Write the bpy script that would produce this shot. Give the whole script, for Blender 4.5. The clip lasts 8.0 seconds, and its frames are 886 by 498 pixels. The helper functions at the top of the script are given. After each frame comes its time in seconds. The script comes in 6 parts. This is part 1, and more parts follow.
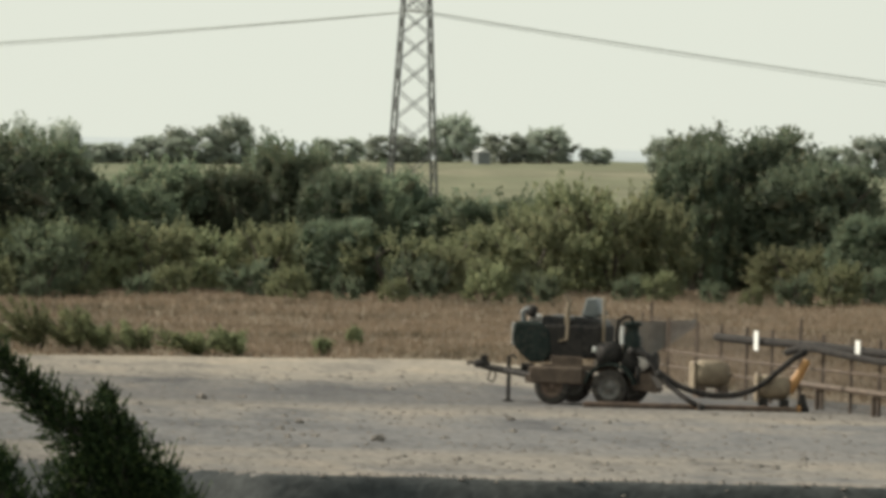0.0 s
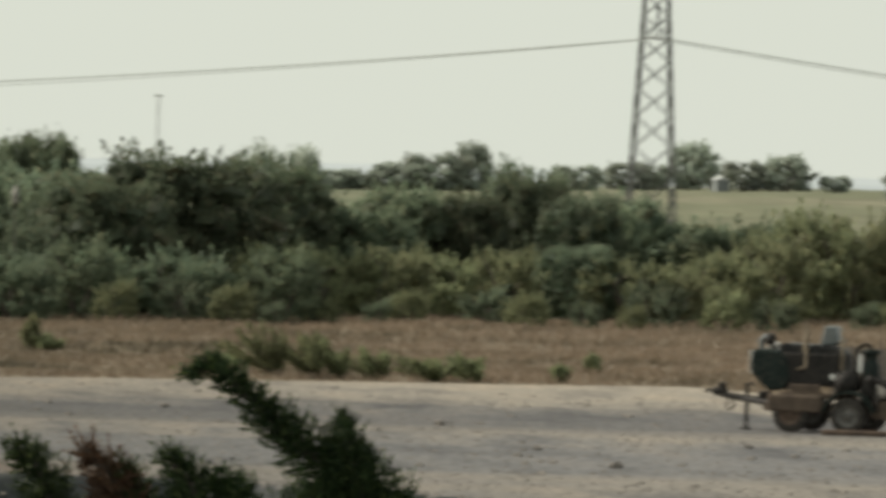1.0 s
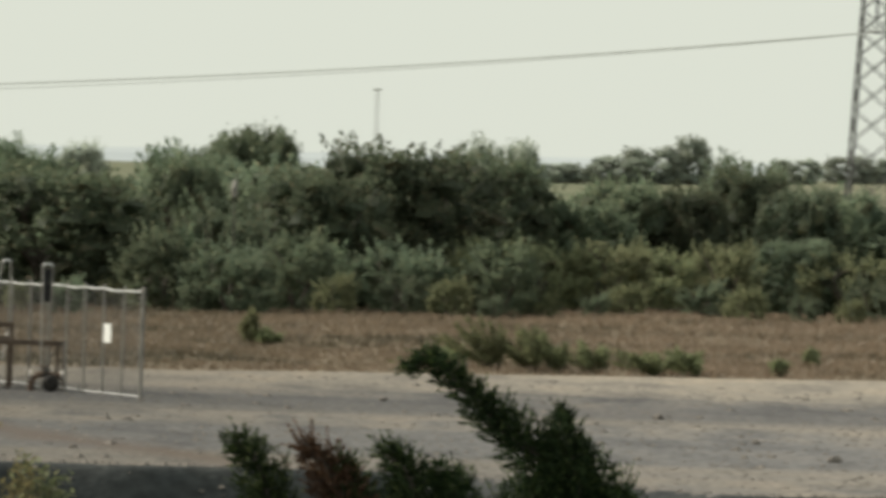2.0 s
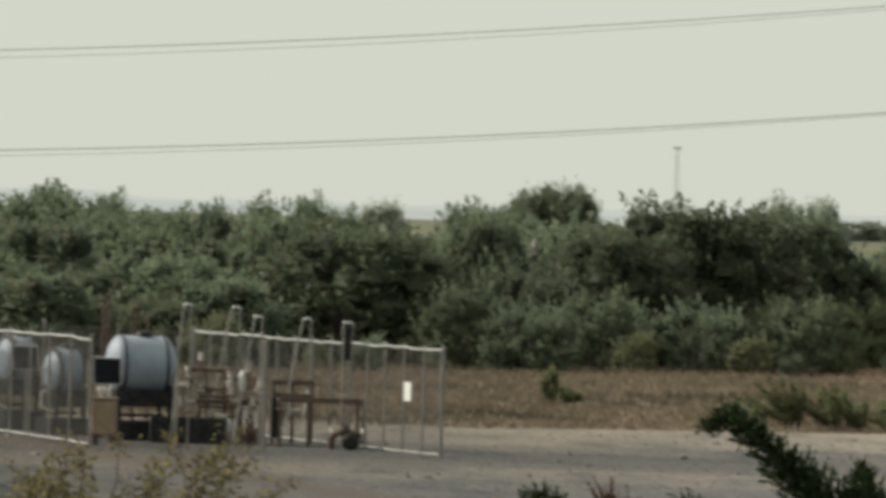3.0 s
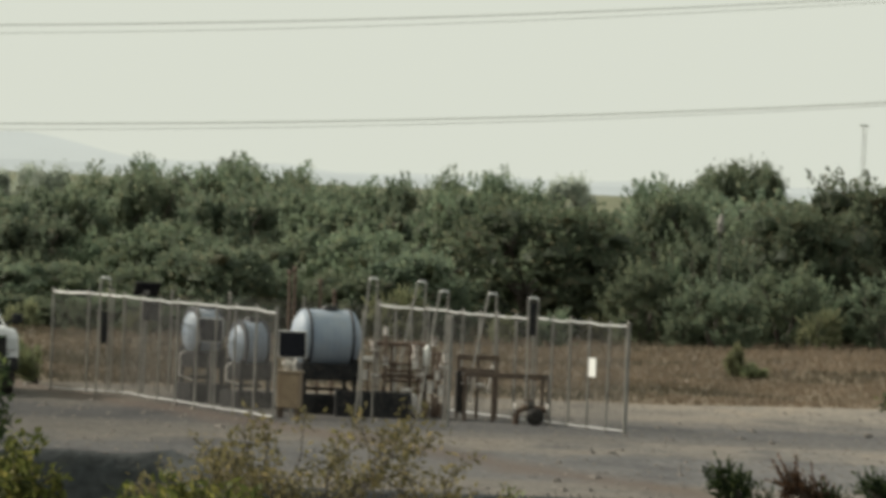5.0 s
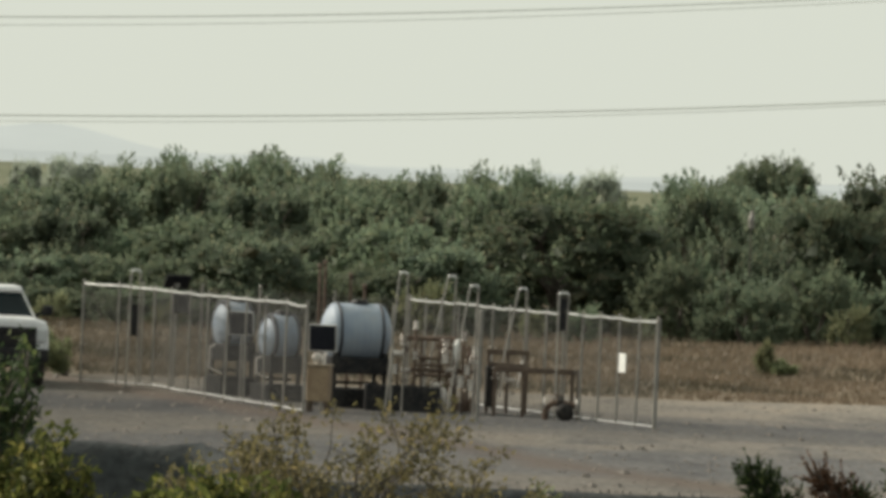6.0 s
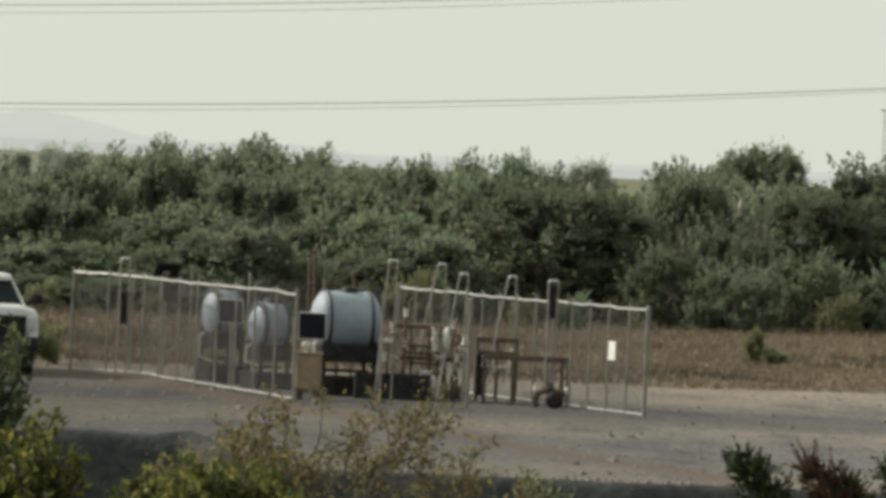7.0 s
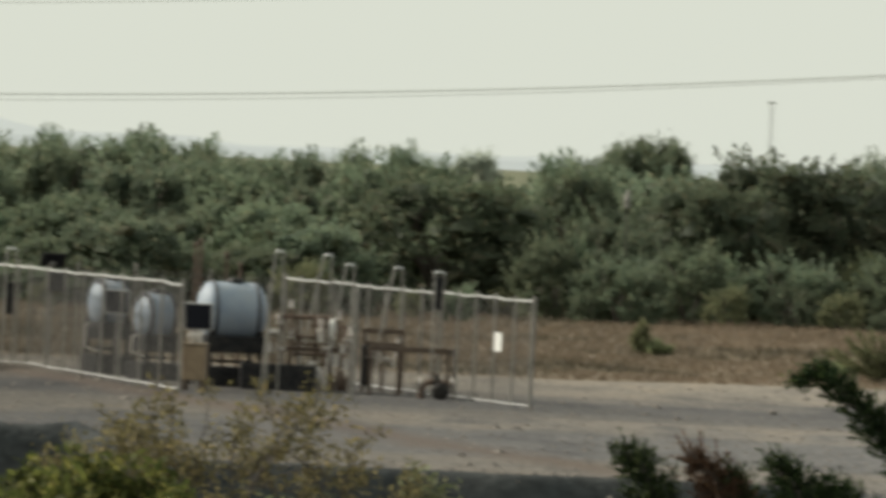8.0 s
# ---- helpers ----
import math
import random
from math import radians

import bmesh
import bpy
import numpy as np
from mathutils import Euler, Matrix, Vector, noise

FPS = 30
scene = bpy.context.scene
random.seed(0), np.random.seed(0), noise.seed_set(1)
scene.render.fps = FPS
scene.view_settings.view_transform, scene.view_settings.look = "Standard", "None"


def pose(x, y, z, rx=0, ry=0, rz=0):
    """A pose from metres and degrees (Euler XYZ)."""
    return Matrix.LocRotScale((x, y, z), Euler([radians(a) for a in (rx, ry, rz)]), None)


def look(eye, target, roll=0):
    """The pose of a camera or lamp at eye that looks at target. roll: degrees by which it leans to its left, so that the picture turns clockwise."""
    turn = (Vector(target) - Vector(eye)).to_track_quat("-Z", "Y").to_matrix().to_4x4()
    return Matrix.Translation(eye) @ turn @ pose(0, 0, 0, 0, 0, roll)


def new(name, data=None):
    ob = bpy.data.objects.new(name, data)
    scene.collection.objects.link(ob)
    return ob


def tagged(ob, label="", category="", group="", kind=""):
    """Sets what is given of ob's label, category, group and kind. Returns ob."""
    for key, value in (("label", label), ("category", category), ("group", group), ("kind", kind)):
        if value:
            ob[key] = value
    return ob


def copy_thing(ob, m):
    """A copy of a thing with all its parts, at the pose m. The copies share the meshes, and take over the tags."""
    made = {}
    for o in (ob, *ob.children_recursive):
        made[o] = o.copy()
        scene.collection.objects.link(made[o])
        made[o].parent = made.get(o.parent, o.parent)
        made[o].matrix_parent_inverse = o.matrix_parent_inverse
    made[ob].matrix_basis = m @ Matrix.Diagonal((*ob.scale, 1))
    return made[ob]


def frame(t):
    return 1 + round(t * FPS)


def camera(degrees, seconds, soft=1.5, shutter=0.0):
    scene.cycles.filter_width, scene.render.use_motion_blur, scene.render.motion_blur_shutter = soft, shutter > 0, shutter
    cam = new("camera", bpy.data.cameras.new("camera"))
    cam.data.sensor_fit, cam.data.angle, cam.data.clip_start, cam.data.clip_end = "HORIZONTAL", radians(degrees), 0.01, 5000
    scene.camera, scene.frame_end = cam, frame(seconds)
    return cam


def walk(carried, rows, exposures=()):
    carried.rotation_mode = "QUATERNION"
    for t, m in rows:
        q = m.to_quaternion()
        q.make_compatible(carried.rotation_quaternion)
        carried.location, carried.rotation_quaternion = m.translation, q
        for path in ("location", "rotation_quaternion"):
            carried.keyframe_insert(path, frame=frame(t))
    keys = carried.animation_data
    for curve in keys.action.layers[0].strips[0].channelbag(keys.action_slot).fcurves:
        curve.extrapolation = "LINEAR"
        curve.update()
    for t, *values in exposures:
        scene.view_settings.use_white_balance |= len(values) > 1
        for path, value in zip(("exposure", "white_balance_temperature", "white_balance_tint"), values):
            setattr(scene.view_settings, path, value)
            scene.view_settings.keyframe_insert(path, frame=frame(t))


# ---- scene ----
cam = camera(6.90, 8.0, soft=4.0, shutter=0.5)

# ---- the camera: stands on a rise and pans by hand ----
EYE = Vector((0.0, 0.0, 4.3))
PAN = [  # seconds, heading to the right, tilt, lean (degrees)
    (0.0, 7.202, -0.698, 1.58),
    (0.5, 6.647, -0.563, 1.70),
    (1.0, 5.337, -0.542, 1.77),
    (1.2, 4.881, -0.607, 1.85),
    (2.3, 3.017, -0.631, 1.69),
    (2.5, 2.471, -0.524, 1.63),
    (3.0, 1.284, -0.259, 1.75),
    (3.5, 0.750, -0.197, 2.15),
    (4.0, 0.186, -0.471, 2.15),
    (4.5, 0.000, -0.652, 2.05),
    (5.0, -0.158, -0.500, 2.18),
    (5.2, -0.303, -0.431, 2.35),
    (6.5, -0.386, -0.633, 2.55),
    (7.0, -0.310, -0.644, 2.51),
    (7.5, -0.258, -0.614, 2.50),
    (8.0, 0.579, -0.673, 2.67),
]


def aim(heading, tilt, lean):
    h, e = radians(heading), radians(tilt)
    way = Vector((math.sin(h) * math.cos(e), math.cos(h) * math.cos(e), math.sin(e)))
    return look(EYE, EYE + way * 100, lean)


walk(cam, [(t, aim(h, e, r)) for t, h, e, r in PAN],
     [(0.0, 0.09), (1.0, -0.04), (2.5, 0.02), (3.0, -0.16), (3.5, -0.21), (4.0, -0.24), (4.5, -0.07), (6.5, -0.06), (8.0, -0.04)])

# ---- sky, sun ----
SUN = Vector((-0.77, 0.36, 0.52)).normalized()
world = bpy.data.worlds.new("world")
scene.world = world
world.use_nodes = True
wn, wl = world.node_tree.nodes, world.node_tree.links
wn.clear()
sky = wn.new("ShaderNodeTexSky")
sky.sky_type = "NISHITA"
sky.sun_disc = False
sky.sun_elevation = math.asin(SUN.z)
sky.sun_rotation = math.atan2(SUN.x, SUN.y)
sky.dust_density, sky.air_density, sky.ozone_density = 4.0, 1.0, 1.0
b_sky = wn.new("ShaderNodeBackground")
b_sky.inputs["Strength"].default_value = 0.05
# haze scatters forwards: bright round the sun's side, dimmer and bluer away from it
co = wn.new("ShaderNodeTexCoord")
dot = wn.new("ShaderNodeVectorMath")
dot.operation = "DOT_PRODUCT"
dot.inputs[1].default_value = SUN
glow = wn.new("ShaderNodeValToRGB")
ge = glow.color_ramp.elements
ge[0].position, ge[0].color = 0.20, (0.41, 0.45, 0.46, 1)
ge[1].position, ge[1].color = 0.62, (0.81, 0.845, 0.735, 1)
half = wn.new("ShaderNodeMapRange")
half.inputs[1].default_value, half.inputs[2].default_value = -1.0, 1.0
b_haze = wn.new("ShaderNodeBackground")
b_haze.inputs["Strength"].default_value = 1.0
add = wn.new("ShaderNodeMixShader")
add.inputs[0].default_value = 0.88
out = wn.new("ShaderNodeOutputWorld")
wl.new(co.outputs["Generated"], dot.inputs[0])
wl.new(dot.outputs["Value"], half.inputs[0])
wl.new(half.outputs[0], glow.inputs[0])
wl.new(glow.outputs[0], b_haze.inputs["Color"])
wl.new(sky.outputs[0], b_sky.inputs["Color"])
wl.new(b_sky.outputs[0], add.inputs[1])
wl.new(b_haze.outputs[0], add.inputs[2])
wl.new(add.outputs[0], out.inputs[0])

lamp = bpy.data.lights.new("sun", "SUN")
lamp.energy, lamp.angle, lamp.color = 4.8, radians(3.5), (1.0, 0.93, 0.81)
sun = new("sun", lamp)
sun.matrix_world = look(SUN * 300, (0, 0, 0))


# ---- materials ----
def shader(name):
    m = bpy.data.materials.new(name)
    m.use_nodes = True
    n, l = m.node_tree.nodes, m.node_tree.links
    return m, n, l, n["Principled BSDF"]


def ramp(n, stops):
    r = n.new("ShaderNodeValToRGB")
    e = r.color_ramp.elements
    while len(e) < len(stops):
        e.new(0.5)
    for k, (p, c) in enumerate(stops):
        e[k].position, e[k].color = p, (*c, 1)
    return r


def worn(name, c1, c2, scale=4.0, rough=0.7, metal=0.0, bump=0.15, fine=40.0, dirt=None, dirt_amount=0.5):
    """Paint, metal or plastic: two tones at a large scale, fine relief, patches of dirt."""
    m, n, l, p = shader(name)
    co = n.new("ShaderNodeTexCoord")
    a = n.new("ShaderNodeTexNoise")
    a.inputs["Scale"].default_value, a.inputs["Detail"].default_value = scale, 6
    l.new(co.outputs["Object"], a.inputs["Vector"])
    r = ramp(n, [(0.35, c1), (0.65, c2)])
    l.new(a.outputs[0], r.inputs[0])
    col = r.outputs[0]
    if dirt:
        d = n.new("ShaderNodeTexNoise")
        d.inputs["Scale"].default_value, d.inputs["Detail"].default_value = scale * 2.7, 8
        l.new(co.outputs["Object"], d.inputs["Vector"])
        rr = ramp(n, [(0.5, (0, 0, 0)), (0.75, (dirt_amount,) * 3)])
        l.new(d.outputs[0], rr.inputs[0])
        mx = n.new("ShaderNodeMixRGB")
        mx.inputs[2].default_value = (*dirt, 1)
        l.new(rr.outputs[0], mx.inputs[0])
        l.new(col, mx.inputs[1])
        col = mx.outputs[0]
    l.new(col, p.inputs["Base Color"])
    p.inputs["Roughness"].default_value, p.inputs["Metallic"].default_value = rough, metal
    f = n.new("ShaderNodeTexNoise")
    f.inputs["Scale"].default_value = fine
    l.new(co.outputs["Object"], f.inputs["Vector"])
    b = n.new("ShaderNodeBump")
    b.inputs["Strength"].default_value, b.inputs["Distance"].default_value = bump, 0.01
    l.new(f.outputs[0], b.inputs["Height"])
    l.new(b.outputs[0], p.inputs["Normal"])
    return m


def foliage(name, dark, light, other, glow=0.35, patch=None):
    """Leaves: each leaf its own tone, each plant its own tint, light comes through."""
    m, n, l, p = shader(name)
    g = n.new("ShaderNodeNewGeometry")
    r = ramp(n, [(0.0, dark), (0.75, light), (1.0, other)])
    l.new(g.outputs["Random Per Island"], r.inputs[0])
    o = n.new("ShaderNodeObjectInfo")
    co = n.new("ShaderNodeTexCoord")
    no = n.new("ShaderNodeTexNoise")
    no.inputs["Scale"].default_value, no.inputs["Detail"].default_value = 0.9, 3
    l.new(co.outputs["Object"], no.inputs["Vector"])
    h = n.new("ShaderNodeHueSaturation")
    ma = n.new("ShaderNodeMapRange")
    ma.inputs[3].default_value, ma.inputs[4].default_value = 0.480, 0.512
    l.new(o.outputs["Random"], ma.inputs[0])
    l.new(ma.outputs[0], h.inputs["Hue"])
    mv = n.new("ShaderNodeMapRange")
    mv.inputs[1].default_value, mv.inputs[2].default_value = 0.3, 0.7
    mv.inputs[3].default_value, mv.inputs[4].default_value = 0.8, 1.22
    l.new(no.outputs[0], mv.inputs[0])
    each = n.new("ShaderNodeMapRange")
    each.inputs[3].default_value, each.inputs[4].default_value = 0.78, 1.24
    l.new(o.outputs["Random"], each.inputs[0])
    tone = n.new("ShaderNodeMath")
    tone.operation = "MULTIPLY"
    l.new(mv.outputs[0], tone.inputs[0])
    l.new(each.outputs[0], tone.inputs[1])
    l.new(tone.outputs[0], h.inputs["Value"])
    if patch:
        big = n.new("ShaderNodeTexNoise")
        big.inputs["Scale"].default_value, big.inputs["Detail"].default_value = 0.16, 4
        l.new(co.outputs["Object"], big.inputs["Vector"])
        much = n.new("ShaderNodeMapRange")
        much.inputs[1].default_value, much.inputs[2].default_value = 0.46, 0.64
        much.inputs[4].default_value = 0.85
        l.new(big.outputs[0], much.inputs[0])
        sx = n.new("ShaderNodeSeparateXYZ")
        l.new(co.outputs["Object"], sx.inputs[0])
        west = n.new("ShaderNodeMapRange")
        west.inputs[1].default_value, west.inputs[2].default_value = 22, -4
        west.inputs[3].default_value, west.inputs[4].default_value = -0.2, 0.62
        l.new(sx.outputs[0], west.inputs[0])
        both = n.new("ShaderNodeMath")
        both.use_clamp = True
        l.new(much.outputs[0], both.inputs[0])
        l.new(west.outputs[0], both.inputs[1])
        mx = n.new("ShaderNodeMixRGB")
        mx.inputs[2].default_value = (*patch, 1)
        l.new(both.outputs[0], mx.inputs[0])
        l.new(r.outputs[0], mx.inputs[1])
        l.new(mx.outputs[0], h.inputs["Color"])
    else:
        l.new(r.outputs[0], h.inputs["Color"])
    l.new(h.outputs[0], p.inputs["Base Color"])
    p.inputs["Roughness"].default_value = 0.6
    p.inputs["Specular IOR Level"].default_value = 0.25
    t = n.new("ShaderNodeBsdfTranslucent")
    l.new(h.outputs[0], t.inputs["Color"])
    mix = n.new("ShaderNodeMixShader")
    mix.inputs[0].default_value = glow
    l.new(p.outputs[0], mix.inputs[1])
    l.new(t.outputs[0], mix.inputs[2])
    l.new(mix.outputs[0], n["Material Output"].inputs[0])
    return m


def earth(name, tones, big, small, stretch=(1.0, 1.0), bump=0.6):
    """Ground: broad patches and fine grain, in metres."""
    m, n, l, p = shader(name)
    co = n.new("ShaderNodeTexCoord")
    mp = n.new("ShaderNodeMapping")
    mp.inputs["Scale"].default_value = (*stretch, 1)
    l.new(co.outputs["Object"], mp.inputs["Vector"])
    a = n.new("ShaderNodeTexNoise")
    a.inputs["Scale"].default_value, a.inputs["Detail"].default_value, a.inputs["Roughness"].default_value = big, 7, 0.62
    l.new(mp.outputs[0], a.inputs["Vector"])
    r = ramp(n, tones)
    l.new(a.outputs[0], r.inputs[0])
    f = n.new("ShaderNodeTexNoise")
    f.inputs["Scale"].default_value, f.inputs["Detail"].default_value = small, 5
    l.new(mp.outputs[0], f.inputs["Vector"])
    mr = n.new("ShaderNodeMapRange")
    mr.inputs[1].default_value, mr.inputs[2].default_value = 0.3, 0.7
    mr.inputs[3].default_value, mr.inputs[4].default_value = 0.72, 1.25
    l.new(f.outputs[0], mr.inputs[0])
    h = n.new("ShaderNodeHueSaturation")
    l.new(mr.outputs[0], h.inputs["Value"])
    l.new(r.outputs[0], h.inputs["Color"])
    l.new(h.outputs[0], p.inputs["Base Color"])
    p.inputs["Roughness"].default_value = 0.95
    p.inputs["Specular IOR Level"].default_value = 0.1
    b = n.new("ShaderNodeBump")
    b.inputs["Strength"].default_value, b.inputs["Distance"].default_value = bump, 0.05
    l.new(f.outputs[0], b.inputs["Height"])
    l.new(b.outputs[0], p.inputs["Normal"])
    return m


def distance(name, colour, haze_glow):
    """Far ridges; the haze of miles of bright air is put in as emission."""
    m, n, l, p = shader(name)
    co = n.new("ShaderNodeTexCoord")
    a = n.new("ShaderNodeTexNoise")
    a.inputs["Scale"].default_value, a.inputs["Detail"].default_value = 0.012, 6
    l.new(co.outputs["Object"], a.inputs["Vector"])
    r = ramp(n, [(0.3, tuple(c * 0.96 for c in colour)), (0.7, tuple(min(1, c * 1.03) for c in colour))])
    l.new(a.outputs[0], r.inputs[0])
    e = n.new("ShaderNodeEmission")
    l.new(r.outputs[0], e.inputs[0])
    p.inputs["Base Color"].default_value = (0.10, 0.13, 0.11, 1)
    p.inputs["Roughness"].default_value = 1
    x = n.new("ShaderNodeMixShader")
    x.inputs[0].default_value = haze_glow
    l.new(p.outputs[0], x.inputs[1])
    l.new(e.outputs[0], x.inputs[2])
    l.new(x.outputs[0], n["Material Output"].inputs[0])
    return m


def gravel():
    """Caliche gravel: tan wheel-worn bands, grey stony zones, fine grain."""
    m, n, l, p = shader("gravel")
    co = n.new("ShaderNodeTexCoord")

    def noise_at(scale, sx, sy, detail, rough=0.6):
        mp = n.new("ShaderNodeMapping")
        mp.inputs["Scale"].default_value = (sx, sy, 1)
        t = n.new("ShaderNodeTexNoise")
        t.inputs["Scale"].default_value, t.inputs["Detail"].default_value, t.inputs["Roughness"].default_value = scale, detail, rough
        l.new(co.outputs["Object"], mp.inputs["Vector"])
        l.new(mp.outputs[0], t.inputs["Vector"])
        return t
    bands = noise_at(1.0, 0.035, 0.22, 5)
    patch = noise_at(1.0, 0.5, 0.14, 8, 0.7)
    grain = noise_at(6.0, 1.0, 0.3, 4)

    def math_node(op, a, b):
        q = n.new("ShaderNodeMath")
        q.operation = op
        for k, v in enumerate((a, b)):
            if isinstance(v, float):
                q.inputs[k].default_value = v
            else:
                l.new(v, q.inputs[k])
        return q.outputs[0]
    sx = n.new("ShaderNodeSeparateXYZ")
    l.new(co.outputs["Object"], sx.inputs[0])
    along = n.new("ShaderNodeMapRange")
    along.inputs[1].default_value, along.inputs[2].default_value = 98, 158
    l.new(sx.outputs[1], along.inputs[0])
    wander = math_node("MULTIPLY", math_node("SUBTRACT", bands.outputs[0], 0.5), 0.34)
    blotch = math_node("MULTIPLY", math_node("SUBTRACT", patch.outputs[0], 0.5), 0.26)
    where = math_node("ADD", along.outputs[0], math_node("ADD", wander, blotch))
    grey, dark, tan, pale = (0.136, 0.132, 0.130), (0.104, 0.100, 0.099), (0.192, 0.173, 0.149), (0.260, 0.229, 0.188)
    lanes = ramp(n, [(0.0, grey), (0.10, tan), (0.20, grey), (0.33, grey), (0.43, tan), (0.53, dark), (0.61, dark), (0.70, tan), (1.0, pale)])
    l.new(where, lanes.inputs[0])
    stone = ramp(n, [(0.34, (0.60, 0.60, 0.63)), (0.50, (1, 1, 1)), (0.66, (1.14, 1.09, 1.04))])
    l.new(patch.outputs[0], stone.inputs[0])
    tone = n.new("ShaderNodeMixRGB")
    tone.blend_type = "MULTIPLY"
    tone.inputs[0].default_value = 1.0
    l.new(lanes.outputs[0], tone.inputs[1])
    l.new(stone.outputs[0], tone.inputs[2])
    mr = n.new("ShaderNodeMapRange")
    mr.inputs[1].default_value, mr.inputs[2].default_value = 0.3, 0.7
    mr.inputs[3].default_value, mr.inputs[4].default_value = 0.68, 1.30
    l.new(grain.outputs[0], mr.inputs[0])
    lot = n.new("ShaderNodeMapRange")  # gravel tone falls off towards the west
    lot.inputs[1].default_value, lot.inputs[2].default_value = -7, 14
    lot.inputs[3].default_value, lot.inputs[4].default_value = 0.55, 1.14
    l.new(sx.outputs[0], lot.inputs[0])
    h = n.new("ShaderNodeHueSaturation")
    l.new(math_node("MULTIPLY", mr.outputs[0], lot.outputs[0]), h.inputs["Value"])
    l.new(tone.outputs[0], h.inputs["Color"])
    # brown soil and litter lie in a ragged strip along the western fence
    off = math_node("ADD", sx.outputs[0], math_node("MULTIPLY", sx.outputs[1], 0.294))
    off = math_node("ADD", off, math_node("MULTIPLY", math_node("SUBTRACT", patch.outputs[0], 0.5), 2.4))
    strip = n.new("ShaderNodeMapRange")
    strip.inputs[1].default_value, strip.inputs[2].default_value = 0.0, 1.1
    strip.inputs[3].default_value, strip.inputs[4].default_value = 0.75, 0.0
    l.new(math_node("ABSOLUTE", math_node("SUBTRACT", off, 34.4), 0.0), strip.inputs[0])
    soil = n.new("ShaderNodeMixRGB")
    soil.inputs[2].default_value = (0.105, 0.078, 0.062, 1)
    l.new(strip.outputs[0], soil.inputs[0])
    l.new(h.outputs[0], soil.inputs[1])
    l.new(soil.outputs[0], p.inputs["Base Color"])
    p.inputs["Roughness"].default_value = 0.95
    p.inputs["Specular IOR Level"].default_value = 0.1
    b = n.new("ShaderNodeBump")
    b.inputs["Strength"].default_value, b.inputs["Distance"].default_value = 0.4, 0.04
    l.new(grain.outputs[0], b.inputs["Height"])
    l.new(b.outputs[0], p.inputs["Normal"])
    return m


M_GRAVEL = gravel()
# soil of the bank; its shade is also put into this dark bluish tone
M_BANK = earth("shaded_bank_soil", [(0.35, (0.036, 0.041, 0.043)), (0.65, (0.064, 0.067, 0.065))], 0.5, 6.0)
M_DRY = earth("dry_soil", [(0.35, (0.140, 0.112, 0.080)), (0.65, (0.180, 0.144, 0.102))], 0.3, 2.0, (1.0, 0.3))
M_FIELD = earth("far_field", [(0.35, (0.115, 0.130, 0.078)), (0.52, (0.150, 0.155, 0.098)), (0.68, (0.190, 0.178, 0.122))], 0.012, 0.2, (1.0, 0.3))
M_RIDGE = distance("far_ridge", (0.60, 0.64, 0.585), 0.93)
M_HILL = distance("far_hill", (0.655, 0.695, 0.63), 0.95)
M_LEAF = foliage("mesquite_leaf", (0.134, 0.176, 0.120), (0.164, 0.204, 0.128), (0.200, 0.210, 0.130), 0.62)
M_LEAF_LIGHT = foliage("bush_leaf", (0.165, 0.186, 0.112), (0.220, 0.238, 0.132), (0.280, 0.268, 0.150), 0.6)
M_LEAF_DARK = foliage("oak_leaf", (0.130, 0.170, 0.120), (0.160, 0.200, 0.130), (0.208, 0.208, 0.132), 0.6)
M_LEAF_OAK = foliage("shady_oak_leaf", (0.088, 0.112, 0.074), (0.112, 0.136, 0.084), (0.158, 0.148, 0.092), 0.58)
# air haze over the far trees is put into this paler leaf
M_LEAF_HAZED = foliage("hazed_far_leaf", (0.31, 0.35, 0.30), (0.35, 0.385, 0.32), (0.38, 0.39, 0.32), 0.6)
M_LEAF_NEAR = foliage("young_mesquite_leaf", (0.045, 0.065, 0.020), (0.16, 0.185, 0.05), (0.34, 0.32, 0.09), 0.5)
# darker copy of the young mesquite leaf, with its shade put into the tones
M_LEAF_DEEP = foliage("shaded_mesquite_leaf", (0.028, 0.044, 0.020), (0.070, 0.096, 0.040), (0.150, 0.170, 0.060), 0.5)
M_LEAF_OLIVE = foliage("thorn_leaf", (0.105, 0.098, 0.045), (0.225, 0.205, 0.090), (0.34, 0.285, 0.13), 0.55)
M_JUNIPER = foliage("juniper_needle", (0.014, 0.026, 0.011), (0.042, 0.070, 0.024), (0.115, 0.140, 0.045), 0.35)
M_JUNIPER_RED = foliage("juniper_dead_needle", (0.04, 0.022, 0.014), (0.09, 0.045, 0.03), (0.13, 0.07, 0.04), 0.2)
M_WEED = foliage("weed_leaf", (0.12, 0.14, 0.08), (0.21, 0.235, 0.12), (0.28, 0.275, 0.15), 0.5)
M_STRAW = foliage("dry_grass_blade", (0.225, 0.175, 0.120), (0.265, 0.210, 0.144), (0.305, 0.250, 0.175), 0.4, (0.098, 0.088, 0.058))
M_BARK = worn("bark", (0.07, 0.06, 0.05), (0.13, 0.11, 0.09), 9, 0.95, 0, 0.8, 60)
M_STEEL = worn("tower_steel", (0.075, 0.078, 0.075), (0.125, 0.125, 0.12), 1, 0.7, 0.0)
M_WIRE = worn("conductor", (0.42, 0.42, 0.40), (0.50, 0.50, 0.47), 1, 0.5, 0.0)
M_GALV = worn("galvanised_pipe", (0.20, 0.192, 0.172), (0.29, 0.275, 0.245), 5, 0.5, 0.2, 0.1, 50, (0.25, 0.2, 0.15), 0.4)
M_MESH = worn("chain_link_wire", (0.085, 0.082, 0.075), (0.125, 0.120, 0.108), 3, 0.7, 0.0)
